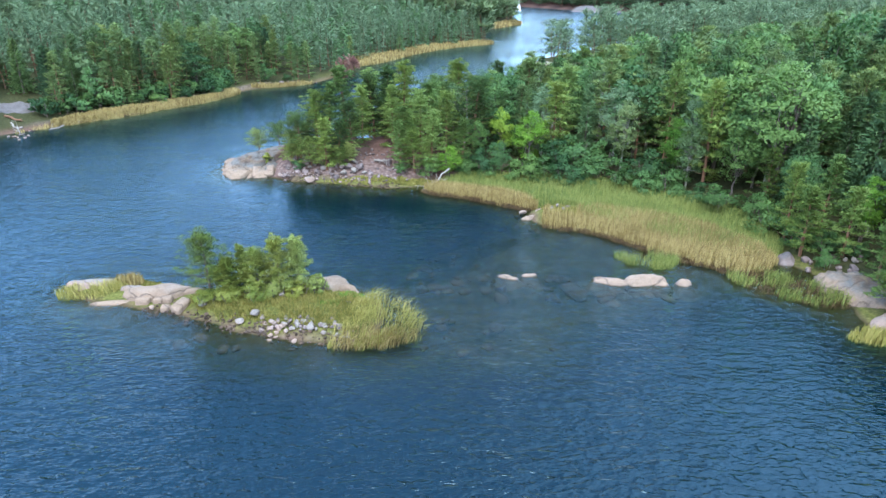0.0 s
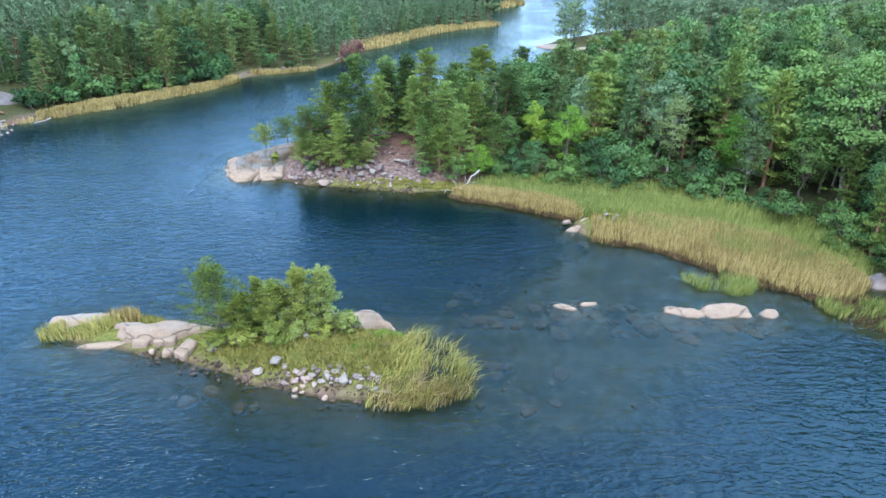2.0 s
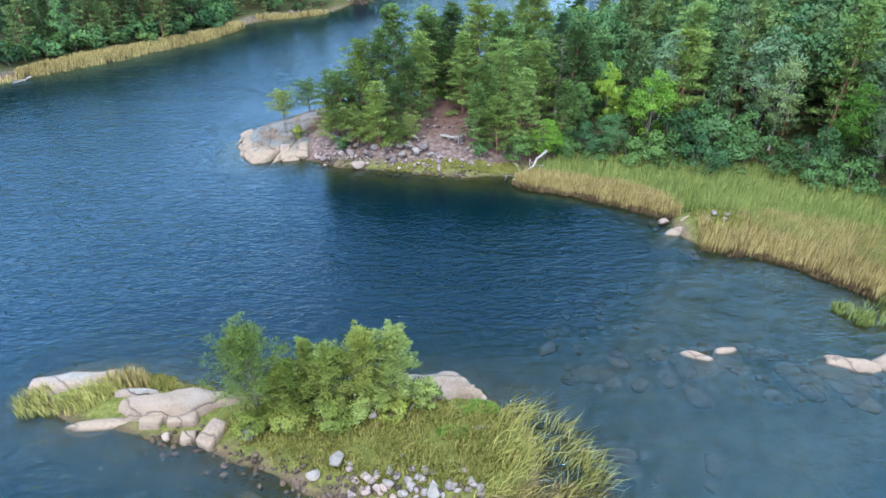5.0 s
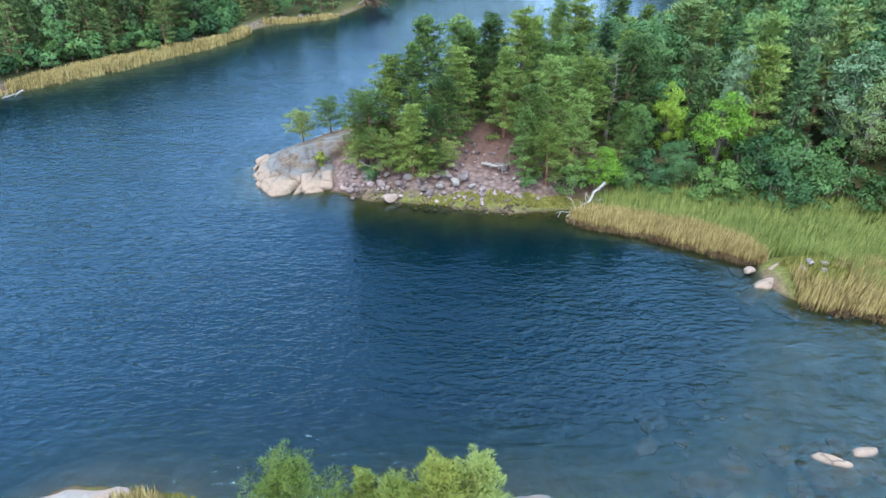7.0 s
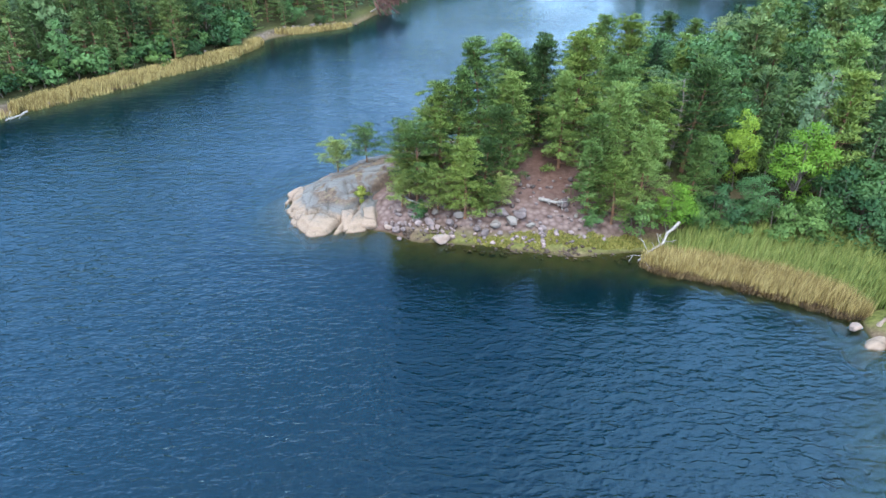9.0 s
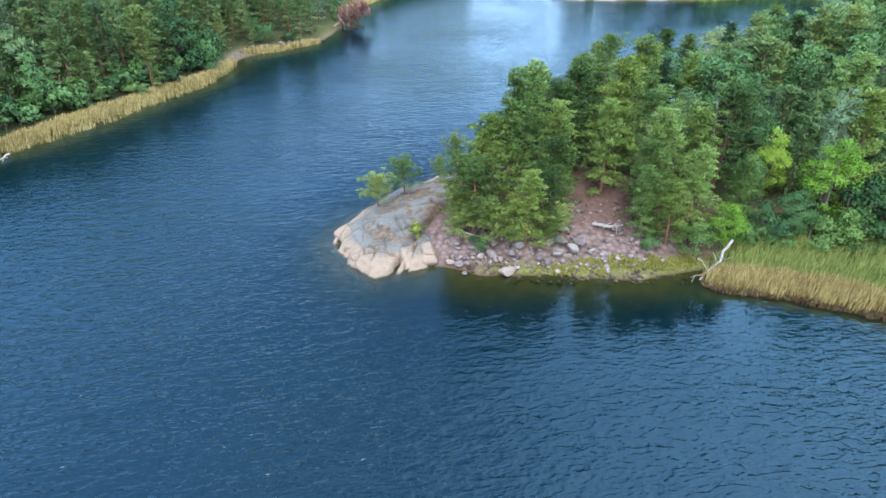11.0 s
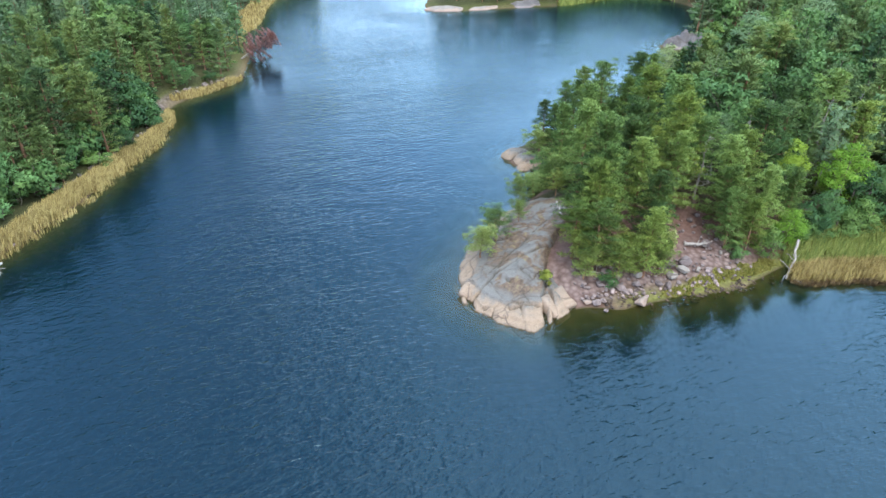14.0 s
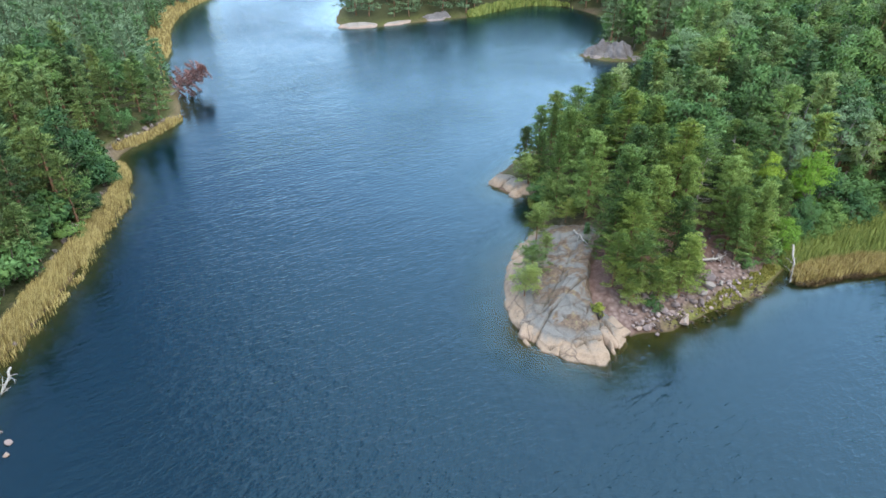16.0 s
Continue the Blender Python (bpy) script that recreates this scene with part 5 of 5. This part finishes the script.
def plant(kind, x, y, z, height, group, wide=1.0, label="", pick=None, rz=None, tip=(0, 0)):
    name, meshes, nominal, text, cat = KINDS[kind]
    trunk, crown = meshes[tree_rnd.randrange(len(meshes)) if pick is None else pick % len(meshes)]
    s = height / nominal
    ob = new(name)
    ob.empty_display_size = 0.3
    ob.matrix_world = pose(x, y, z, tip[0], tip[1], tree_rnd.uniform(0, 360) if rz is None else rz) @ Matrix.Diagonal((s * wide, s * wide, s, 1))
    tagged(ob, label or text, cat, group)
    part("trunk", trunk, ob)
    part("crown", crown, ob)
    return ob


# trees that stand out: kind, x, y, top above the water, width
MARKED = [
    ("low", -24.6, 82.2, 3.9, 1.15), ("low", -22.2, 83.6, 4.4, 1.1), ("low", -18.9, 85.0, 3.9, 0.8), ("low", -16.8, 88.2, 4.6, 0.8),
    ("pine", -15.8, 78.0, 9.8, 1.0), ("open", -17.6, 75.8, 7.4, 1.15), ("pine", -14.0, 73.6, 7.4, 0.95), ("low", -18.8, 75.4, 4.0, 0.9),
    ("pine", -12.5, 81.2, 12.4, 1.0), ("pine", -9.0, 82.4, 11.4, 1.0), ("pine", -7.3, 84.0, 12.2, 1.0), ("pine", -5.0, 81.0, 13.2, 0.95),
    ("pine", -6.2, 78.9, 10.6, 0.9), ("pine", -2.6, 76.4, 10.4, 1.0), ("pine", -4.3, 74.8, 8.6, 0.9), ("pine", -1.2, 73.6, 8.4, 1.0), ("pine", 0.6, 77.2, 10.0, 1.0), ("pine", 2.1, 92.5, 12.3, 1.0),
    ("birch", 1.4, 81.6, 11.0, 0.9), ("bright", 10.8, 74.2, 8.7, 0.9), ("bright", 1.0, 71.9, 4.8, 1.1), ("pine", 15.6, 81.4, 13.0, 1.0),
    ("pine", -0.3, 101.6, 8.8, 0.6), ("pine", 4.3, 98.0, 9.6, 0.8), ("pine", 8.4, 101.5, 11.2, 0.9), ("birch", 21.7, 83.6, 13.4, 1.0),
    ("bright", 7.6, 77.4, 8.4, 0.7), ("birch", 22.0, 73.4, 10.6, 0.95), ("mid", 32.8, 59.6, 7.8, 1.0), ("leafy", 29.4, 78.9, 11.8, 1.0),
    ("leafy", 37.6, 73.0, 15.0, 1.0), ("leafy", 38.4, 64.0, 15.6, 0.9), ("bright", 27.1, 70.0, 8.7, 0.75), ("bush", 16.5, 73.4, 6.0, 1.0), ("bush", 13.4, 73.6, 5.4, 1.0),
    ("bush", 19.2, 72.0, 5.2, 1.0), ("leafy", 4.6, 75.6, 7.6, 0.8), ("mid", 35.2, 53.6, 8.6, 1.0), ("birch", 38.2, 51.5, 9.4, 0.8),
    ("pine", -11.2, 76.4, 8.8, 0.95), ("pine", -12.6, 74.8, 6.8, 1.0), ("low", -16.0, 74.4, 4.4, 1.1), ("pine", -5.0, 73.4, 7.2, 0.9), ("pine", -3.2, 72.6, 6.4, 1.0), ("bush", -4.6, 72.2, 2.6, 0.9),
    ("bush", -1.4, 71.9, 3.4, 1.0), ("pine", -10.2, 79.4, 10.4, 1.0), ("open", -18.4, 77.6, 7.0, 1.1), ("low", -12.4, 73.6, 3.6, 1.0), ("pine", -14.4, 79.2, 10.6, 0.9),
    ("pine", -10.2, 87.4, 11.4, 1.0), ("pine", -8.2, 93.4, 9.4, 0.8), ("pine", -5.4, 98.6, 7.4, 0.75),
    ("low", -13.6, 90.2, 3.4, 1.2), ("low", -10.2, 91.4, 4.6, 1.2), ("bush", -8.4, 94.4, 3.2, 1.0), ("bush", -6.4, 96.6, 2.8, 1.0), ("low", -12.2, 88.4, 4.2, 1.0), ("low", -7.0, 98.8, 4.4, 1.0),
    ("low", -14.4, 75.6, 4.2, 1.2), ("bush", -17.4, 73.9, 2.4, 0.9), ("low", -18.2, 76.4, 4.8, 1.1), ("bush", -13.0, 76.0, 2.8, 0.9), ("low", -11.2, 74.6, 4.0, 1.0), ("pine", -16.4, 80.0, 8.6, 1.0),
    ("mid", 31.9, 53.2, 8.0, 0.9), ("mid", 31.7, 49.9, 6.9, 1.25), ("mid", 34.4, 48.4, 7.2, 1.1), ("bush", 32.6, 47.4, 2.2, 1.0), ("bright", 37.0, 50.4, 7.8, 0.7), ("bush", 33.4, 49.4, 3.2, 1.0), ("bush", 35.2, 47.8, 2.8, 1.0), ("leafy", 34.6, 56.2, 8.8, 0.9), ("mid", 36.6, 46.4, 7.4, 0.9), ("bush", 37.4, 43.4, 3.6, 1.2), ("mid", 38.6, 42.0, 8.2, 1.0),
    ("bush", 3.2, 72.6, 3.4, 1.0), ("bush", 5.0, 72.8, 4.0, 1.0),
    ("pine", 2.6, 73.4, 7.6, 0.9), ("leafy", 7.0, 72.4, 5.6, 0.9), ("bush", 10.4, 71.4, 3.8, 1.0), ("bush", 23.6, 68.6, 5.2, 1.0), ("spruce", 18.2, 77.4, 11.6, 0.9),
]
mx = np.array([m[1] for m in MARKED])
my = np.array([m[2] for m in MARKED])
mz = ground_height(mx, my) + np.where(inland(SLAB, mx, my) > 0, 1.1, 0)
for (kind, x, y, top, wide), z in zip(MARKED, mz):
    plant(kind, x, y, max(z, 0.0) - 0.1, top - z + 0.1, "trees on the point" if x < 12 else "trees of the east wood", wide)


def scatter(x0, x1, y0, y1, gap, seed):
    r = np.random.default_rng(seed)
    gx, gy = np.meshgrid(np.arange(x0, x1, gap), np.arange(y0, y1, gap * 0.87), indexing="ij")
    gx = gx + (np.arange(gx.shape[1]) % 2)[None, :] * gap * 0.5
    x, y = (gx + r.uniform(-0.38, 0.38, gx.shape) * gap).ravel(), (gy + r.uniform(-0.38, 0.38, gx.shape) * gap).ravel()
    return x, y, r


# the east wood and the point
x, y, r = scatter(-26, 66, 34, 114, 3.4, 31)
e = inland(EAST, x, y)
clearing = (((x + 7.2) / 2.2) ** 2 + ((y - 75.6) / 4.8) ** 2 < 1) | ((x < -9) & (inland(SLAB, x, y) > -0.6)) | ((x < -9) & (y < 74.6)) | ((x < -6) & (y < 73.0))
near_marked = np.min(np.hypot(x[:, None] - mx, y[:, None] - my), 1) < 2.3
seen = (y > 1.05 * x - 8) & (e > np.where(x > 3, 1.0, 2.2)) & ~clearing & ~near_marked & (inland(REEDBED, x, y) < 0.3)
x, y, e = x[seen], y[seen], e[seen]
z = ground_height(x, y)
for i in range(len(x)):
    u = r.random()
    right = min(1.0, max(0.0, (x[i] - 4) / 30))
    top = (8.6 + 3.2 * right) * r.uniform(0.72, 1.22) * (0.62 + 0.38 * min(1.0, e[i] / 7))
    top -= 2.0 * min(1.0, max(0.0, (8 - x[i]) / 8)) * (1 - math.exp(-e[i] / 9))
    if x[i] < 5:
        kind = "pine" if u < 0.95 else "birch"
    elif e[i] < 4.5:
        kind = "leafy" if u < 0.42 else "bush" if u < 0.66 else "mid" if u < 0.92 else "birch"
        top *= 0.62 if kind == "bush" else 0.9
    else:
        kind = "leafy" if u < 0.40 else "mid" if u < 0.80 else "birch" if u < 0.87 else "spruce"
    if e[i] > 9 and x[i] > 8:
        kind = {"leafy": "farleafy", "mid": "farpine"}.get(kind, kind)
    plant(kind, x[i], y[i], z[i] - 0.1, top, "trees on the point" if x[i] < 12 else "trees of the east wood", r.uniform(0.85, 1.15))

# undergrowth along the wood's edge above the reeds
edge_x = np.array([3.5, 5.6, 8.4, 11.8, 14.6, 17.8, 20.8, 22.6, 25.4, 27.6, 29.4, 31.2, 31.8, 32.6])
edge_y = np.array([71.8, 71.6, 71.2, 70.9, 70.4, 69.8, 68.9, 66.6, 65.4, 63.0, 60.6, 57.6, 54.4, 51.4])
for x1, y1 in zip(edge_x, edge_y):
    plant("bush", x1 + r.uniform(-0.6, 0.6), y1 + r.uniform(0, 1.0), 0.05, r.uniform(2.4, 4.2), "bushes at the wood's edge")

# the west shore's front trees
x, y, r = scatter(-110, 12, 70, 275, 3.5, 41)
w = inland(WEST, x, y)
ok = (w > np.where((y > 98) & (y < 152), 2.0, 1.7)) & (w < np.where(y > 162, 2, 17)) & (x > -0.86 * y + 8) & (inland(ROCKS[24][1], x, y) < -0.6) & (np.hypot((x + 69.5) / 4.6, (y - 99.5) / 4.0) > 1)
x, y, w = x[ok], y[ok], w[ok]
z = ground_height(x, y)
for i in range(len(x)):
    u = r.random()
    kind = "farpine" if u < 0.8 else "farleafy" if u < 0.93 else "spruce"
    low = 0.38 if w[i] < 4.5 and r.random() < 0.4 else 1.0
    kind = "bush" if low < 1 else kind
    plant(kind, x[i], y[i], z[i] - 0.1, low * r.uniform(6.8, 11.2) * (0.72 + 0.3 * min(1, w[i] / 8)), "trees of the west shore", r.uniform(0.9, 1.2))


# underwood along the west shore
for k in range(92):
    t = k / 91
    i = min(3, int(t * 4))
    line = ((-67.6, 96.0), (-60.4, 107.6), (-53.6, 118.0), (-46.6, 129.6), (-45.0, 141.0))
    u = t * 4 - i
    x1, y1 = line[i][0] * (1 - u) + line[i + 1][0] * u, line[i][1] * (1 - u) + line[i + 1][1] * u
    x1, y1 = x1 - r.uniform(1.4, 3.2), y1 + r.uniform(0.0, 1.6)
    if y1 > 103.5 and k % 2:
        plant("underwood", x1, y1, on_ground(x1, y1) - 0.1, r.uniform(1.6, 4.0), "bushes of the west shore")


def woodland(name, x, y, z, height, wide, protos, label, seed):
    """Many distant trees as one mass of trunks and crowns."""
    r = np.random.default_rng(seed)
    data = []
    for t, c in protos:
        for me in (t, c):
            v = np.empty(len(me.vertices) * 3, np.float32)
            me.vertices.foreach_get("co", v)
            f = np.empty(len(me.loops), np.int32)
            me.loops.foreach_get("vertex_index", f)
            n = np.empty(len(me.loops) * 3, np.float32)
            me.corner_normals.foreach_get("vector", n)
            at = np.zeros_like(v)
            at.reshape(-1, 3)[f] = n.reshape(-1, 3)
            data.append((v.reshape(-1, 3), f.reshape(-1, 3), me.materials[0], at.reshape(-1, 3)))
    pieces, slot, mats, soft = [], [], [], []
    for i in range(len(x)):
        k = r.integers(len(protos))
        a = r.uniform(0, 2 * np.pi)
        c, s = math.cos(a), math.sin(a)
        for v, f, m, n in data[2 * k:2 * k + 2]:
            q = np.stack([(v[:, 0] * c - v[:, 1] * s) * wide[i], (v[:, 0] * s + v[:, 1] * c) * wide[i], v[:, 2] * height[i]], 1) * 0.1 + (x[i], y[i], z[i])
            pieces.append((q, f))
            soft.append(np.stack([n[:, 0] * c - n[:, 1] * s, n[:, 0] * s + n[:, 1] * c, n[:, 2]], 1))
            if m not in mats:
                mats.append(m)
            slot.append(np.full(len(f), mats.index(m), np.int32))
    me = mesh_from(name, *joined(pieces), mats, True, np.concatenate(soft))
    me.polygons.foreach_set("material_index", np.concatenate(slot))
    return tagged(new(name, me), label, "forest", kind="stuff")


# far trees, their pines in needles with the haze painted in
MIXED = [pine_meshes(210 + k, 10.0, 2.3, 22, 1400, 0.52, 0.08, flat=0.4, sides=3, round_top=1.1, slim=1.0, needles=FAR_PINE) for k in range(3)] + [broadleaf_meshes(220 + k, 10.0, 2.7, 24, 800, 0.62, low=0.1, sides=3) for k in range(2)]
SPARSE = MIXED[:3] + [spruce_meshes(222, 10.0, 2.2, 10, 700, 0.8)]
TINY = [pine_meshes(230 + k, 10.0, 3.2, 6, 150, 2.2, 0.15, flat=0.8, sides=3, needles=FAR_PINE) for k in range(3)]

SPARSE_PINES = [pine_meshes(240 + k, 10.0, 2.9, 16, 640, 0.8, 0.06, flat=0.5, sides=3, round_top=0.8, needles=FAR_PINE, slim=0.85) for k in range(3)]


def wood_of(name, outline, x0, x1, y0, y1, gap, keep, tall, protos, label, seed):
    x, y, r = scatter(x0, x1, y0, y1, gap, seed)
    d = inland(outline, x, y)
    ok = keep(x, y, d)
    x, y = x[ok], y[ok]
    h = tall * r.uniform(0.68, 1.28, len(x))
    return woodland(name, x, y, ground_height(x, y) - 0.1, h, h * r.uniform(0.66, 0.96, len(x)) * gap / 4.2, protos, label, seed)


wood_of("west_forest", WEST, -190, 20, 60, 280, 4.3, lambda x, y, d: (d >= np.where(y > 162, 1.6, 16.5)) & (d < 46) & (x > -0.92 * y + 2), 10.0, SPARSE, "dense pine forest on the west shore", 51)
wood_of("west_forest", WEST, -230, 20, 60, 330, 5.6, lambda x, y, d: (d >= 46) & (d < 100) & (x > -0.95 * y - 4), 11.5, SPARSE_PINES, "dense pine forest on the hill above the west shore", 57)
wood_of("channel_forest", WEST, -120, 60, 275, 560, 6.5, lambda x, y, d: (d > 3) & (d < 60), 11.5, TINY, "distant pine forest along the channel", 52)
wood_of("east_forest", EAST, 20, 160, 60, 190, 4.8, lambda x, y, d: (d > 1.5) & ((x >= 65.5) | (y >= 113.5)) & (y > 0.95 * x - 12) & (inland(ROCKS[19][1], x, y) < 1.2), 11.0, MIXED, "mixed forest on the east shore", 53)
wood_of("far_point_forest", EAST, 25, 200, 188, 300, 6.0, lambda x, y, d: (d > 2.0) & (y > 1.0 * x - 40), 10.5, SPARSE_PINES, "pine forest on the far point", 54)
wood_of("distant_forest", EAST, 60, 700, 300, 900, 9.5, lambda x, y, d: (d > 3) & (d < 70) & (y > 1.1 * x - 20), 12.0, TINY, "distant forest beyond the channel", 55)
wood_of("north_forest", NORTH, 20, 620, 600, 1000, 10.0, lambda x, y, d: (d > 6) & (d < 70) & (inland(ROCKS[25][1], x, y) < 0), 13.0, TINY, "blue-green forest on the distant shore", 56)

# ---------------------------------------------------------------- the islet's trees
for k, (x, y, h, cr, label) in enumerate((
        (-16.9, 40.7, 5.0, 1.95, "young pine with yellow-green needles on the islet"), (-11.9, 41.3, 4.5, 1.5, "young bushy pine on the islet"),
        (-10.5, 41.3, 4.4, 1.3, "young bushy pine on the islet"), (-13.3, 40.9, 3.5, 1.4, "young pine leaning over bushes on the islet"),
        (-14.5, 41.4, 3.8, 0.6, "thin young pine on the islet"), (-15.6, 40.6, 3.0, 1.3, "low spreading young pine on the islet"))):
    ob = thing("young_pine", (x, y, on_ground(x, y) - 0.05), label, "tree", "islet trees")
    t, c = pine_meshes(300 + k, h, cr, 44, 14000, 0.15, 0.04, name="young_pine", needles=ALDER, bark=GREYBARK, flat=0.75, round_top=0.8, pads=9, slim=0.7)
    part("trunk", t, ob)
    part("crown", c, ob)
for x, y, h, cr in ((-15.3, 39.9, 1.2, 1.0), (-13.4, 39.9, 1.4, 1.1), (-11.9, 40.2, 1.5, 1.1), (-9.1, 41.2, 1.6, 0.8), (-16.9, 39.5, 1.2, 0.8), (-10.4, 40.4, 1.2, 0.9)):
    ob = thing("islet_bush", (x, y, on_ground(x, y) - 0.05), "leafy green bush on the islet", "bush", "islet bushes")
    t, c = broadleaf_meshes(320 + int(-x * 3), h, cr, 34, 3000, 0.085, foliage=ALDER, low=0.0, stems=3, name="islet_bush")
    part("stems", t, ob)
    part("crown", c, ob)
ob = thing("shrub", (-22.0, 76.2, 1.1), "round yellow-green juniper in the rock's joint", "bush")
t, c = broadleaf_meshes(340, 1.2, 0.7, 20, 1500, 0.13, foliage=ALDER, low=0.0, stems=3, name="shrub")
part("stems", t, ob)
part("crown", c, ob)
ob = thing("juniper", (-14.0, 84.2, on_ground(-14.0, 84.2) + 0.1), "slim dark green juniper", "bush")
t, c = spruce_meshes(341, 2.2, 0.5, 12, 900, 0.22, name="juniper")
part("stem", t, ob)
part("crown", c, ob)

# ---------------------------------------------------------------- dead wood, the boat


def snag(name, at, target, limbs, label, seed, radius=0.16, mat=None, tail=0.6):
    """A fallen or leaning dead trunk from one point to another with broken limbs at the start."""
    r = np.random.default_rng(seed)
    a, b = np.array(at, float), np.array(target, float)
    t = np.linspace(0, 1, 7)[:, None]
    length = np.linalg.norm(b - a)
    p = a + (b - a) * t + r.normal(0, 0.025 * length, (7, 3)) * np.sin(t * np.pi)
    ob = thing(name, tuple(a), label, "dead tree")
    part("trunk", mesh_from("trunk", *[v if k else v - a for k, v in enumerate(tube(p, np.linspace(radius * tail, radius, 7), 7))], mat or DEADWOOD, True), ob)
    for i in range(limbs):
        q = p[min(6, i % 4)] + (p[1] - p[0]) * r.random()
        d = unit((a - b) / length * 0.4 + r.normal(0, 0.8, 3))
        reach = length * r.uniform(0.15, 0.36)
        lp = q + d * reach * np.linspace(0, 1, 4)[:, None] + r.normal(0, 0.05 * reach, (4, 3)) * np.linspace(0, 1, 4)[:, None]
        lp[:, 2] = np.maximum(lp[:, 2], 0.03)
        v, f = joined([tube(lp, np.linspace(radius * 0.3, 0.012, 4), 5),
                       tube(lp[2] + unit(d + r.normal(0, 0.6, 3)) * reach * 0.4 * np.linspace(0, 1, 3)[:, None], [0.04, 0.025, 0.012], 4)])
        part("limb", mesh_from("limb", v - a, f, mat or DEADWOOD, True), ob)
    return ob


snag("fallen_tree", (-2.1, 68.9, 0.1), (1.0, 70.7, 2.2), 8, "bleached dead tree leaning out over the reeds", 61, 0.12)
snag("uprooted_stump", (-6.7, 73.9, on_ground(-6.7, 73.9) + 0.6), (-8.3, 74.9, on_ground(-8.3, 74.9) + 0.2), 13, "bleached uprooted stump on the slope", 62, 0.15)
snag("driftwood", (-64.6, 94.2, 0.2), (-67.6, 97.0, 1.4), 9, "pale tangle of dead branches on the far shore", 63, 0.14)
snag("fallen_branch", (-16.6, 74.6, on_ground(-16.6, 74.6) + 0.25), (-19.0, 76.2, on_ground(-19.0, 76.2) + 0.4), 4, "dead branch lying among boulders", 64, 0.08)
snag("fallen_branch", (-15.9, 82.6, on_ground(-15.9, 82.6) + 1.2), (-14.2, 85.6, on_ground(-14.2, 85.6) + 1.2), 4, "pale dead branch lying on the rock", 65, 0.1)
snag("driftwood", (-62.6, 98.0, 0.1), (-61.6, 100.6, 0.3), 8, "white dead branches lying in the far shallows", 67, 0.11)
snag("driftwood", (-67.5, 99.4, 1.2), (-70.5, 100.2, 1.8), 4, "brown fallen log on the far rock bank", 68, 0.22, BARK)
snag("driftwood", (-7.4, 35.9, 0.2), (-6.0, 35.8, 0.25), 2, "short piece of pale driftwood at the islet's edge", 66, 0.06)
for x, y, top in ((3.0, 79.4, 10.5), (14.2, 79.6, 11.0), (-2.6, 79.6, 9.6), (20.4, 80.2, 11.6)):
    g = on_ground(x, y)
    ob = tagged(new("dead_tree", bare_tree_mesh(int(70 + x + 20), top - g, 2.4, 26)), "grey leafless dead tree among the pines", "dead tree", "dead trees")
    ob.location = (x, y, g - 0.1)
ob = thing("red_pine", (-28.2, 163.8, 0.6), "fallen pine with dead red needles over the water", "tree")
t, c = pine_meshes(350, 7.0, 2.8, 32, 8000, 0.3, 0.1, name="red_pine", slim=1.2, needles=RUST, bark=DEADWOOD)
ob.rotation_euler = (0, radians(60), radians(0))
part("trunk", t, ob)
part("crown", c, ob)
ob = thing("leaning_birch", (-62.0, 114.5, 1.5), "leaning white birch above the far reeds", "tree")
t, c = broadleaf_meshes(351, 9.5, 2.0, 26, 1600, 0.5, foliage=GREYLEAF, bark=BIRCH, low=0.45, name="leaning_birch")
ob.rotation_euler = (radians(6), radians(-14), 0)
part("trunk", t, ob)
part("crown", c, ob)

boat = thing("sailing_boat", (73, 640, 0), "small white sailing boat under way far off", "boat", rz=35)
bm = bmesh.new()
bmesh.ops.create_cube(bm, size=1.0)
bmesh.ops.subdivide_edges(bm, edges=bm.edges, cuts=3, use_grid_fill=True)
for v in bm.verts:
    k = 1 - (abs(v.co.x) * 2) ** 2.2
    v.co = Vector((v.co.x * 8, v.co.y * 2.4 * (0.1 + 0.9 * k) * (0.7 + 0.3 * (v.co.z + 0.5)), 0.35 + v.co.z * 1.2))
hull = bpy.data.meshes.new("hull")
bm.to_mesh(hull)
bm.free()
WHITE = Nodes("white_paint").done((0.8, 0.8, 0.78), 0.4)
hull.materials.append(WHITE)
part("hull", hull, boat)
part("mast", mesh_from("mast", *tube([(0.6, 0, 0.6), (0.6, 0, 5.5), (0.6, 0, 10.4)], [0.09, 0.08, 0.05], 6), WHITE), boat)
sail_v = np.array([(0.5, 0, 1.6), (-3.4, 0.5, 1.6), (-2.4, 0.75, 4.2), (-1.2, 0.55, 7.2), (0.5, 0, 10.2), (0.5, 0.35, 4.5)])
part("mainsail", mesh_from("mainsail", np.concatenate([sail_v, sail_v + (0, 0.04, 0)]),
                           [(0, 1, 5), (1, 2, 5), (2, 3, 5), (3, 4, 5), (6, 11, 7), (7, 11, 8), (8, 11, 9), (9, 11, 10)], WHITE), boat)
jib_v = np.array([(3.6, 0, 1.0), (0.8, 0.4, 1.3), (0.7, 0, 8.6), (1.5, 0.35, 3.5)])
part("jib", mesh_from("jib", np.concatenate([jib_v, jib_v + (0, 0.04, 0)]), [(0, 1, 3), (1, 2, 3), (2, 0, 3), (4, 7, 5), (5, 7, 6), (6, 7, 4)], WHITE), boat)
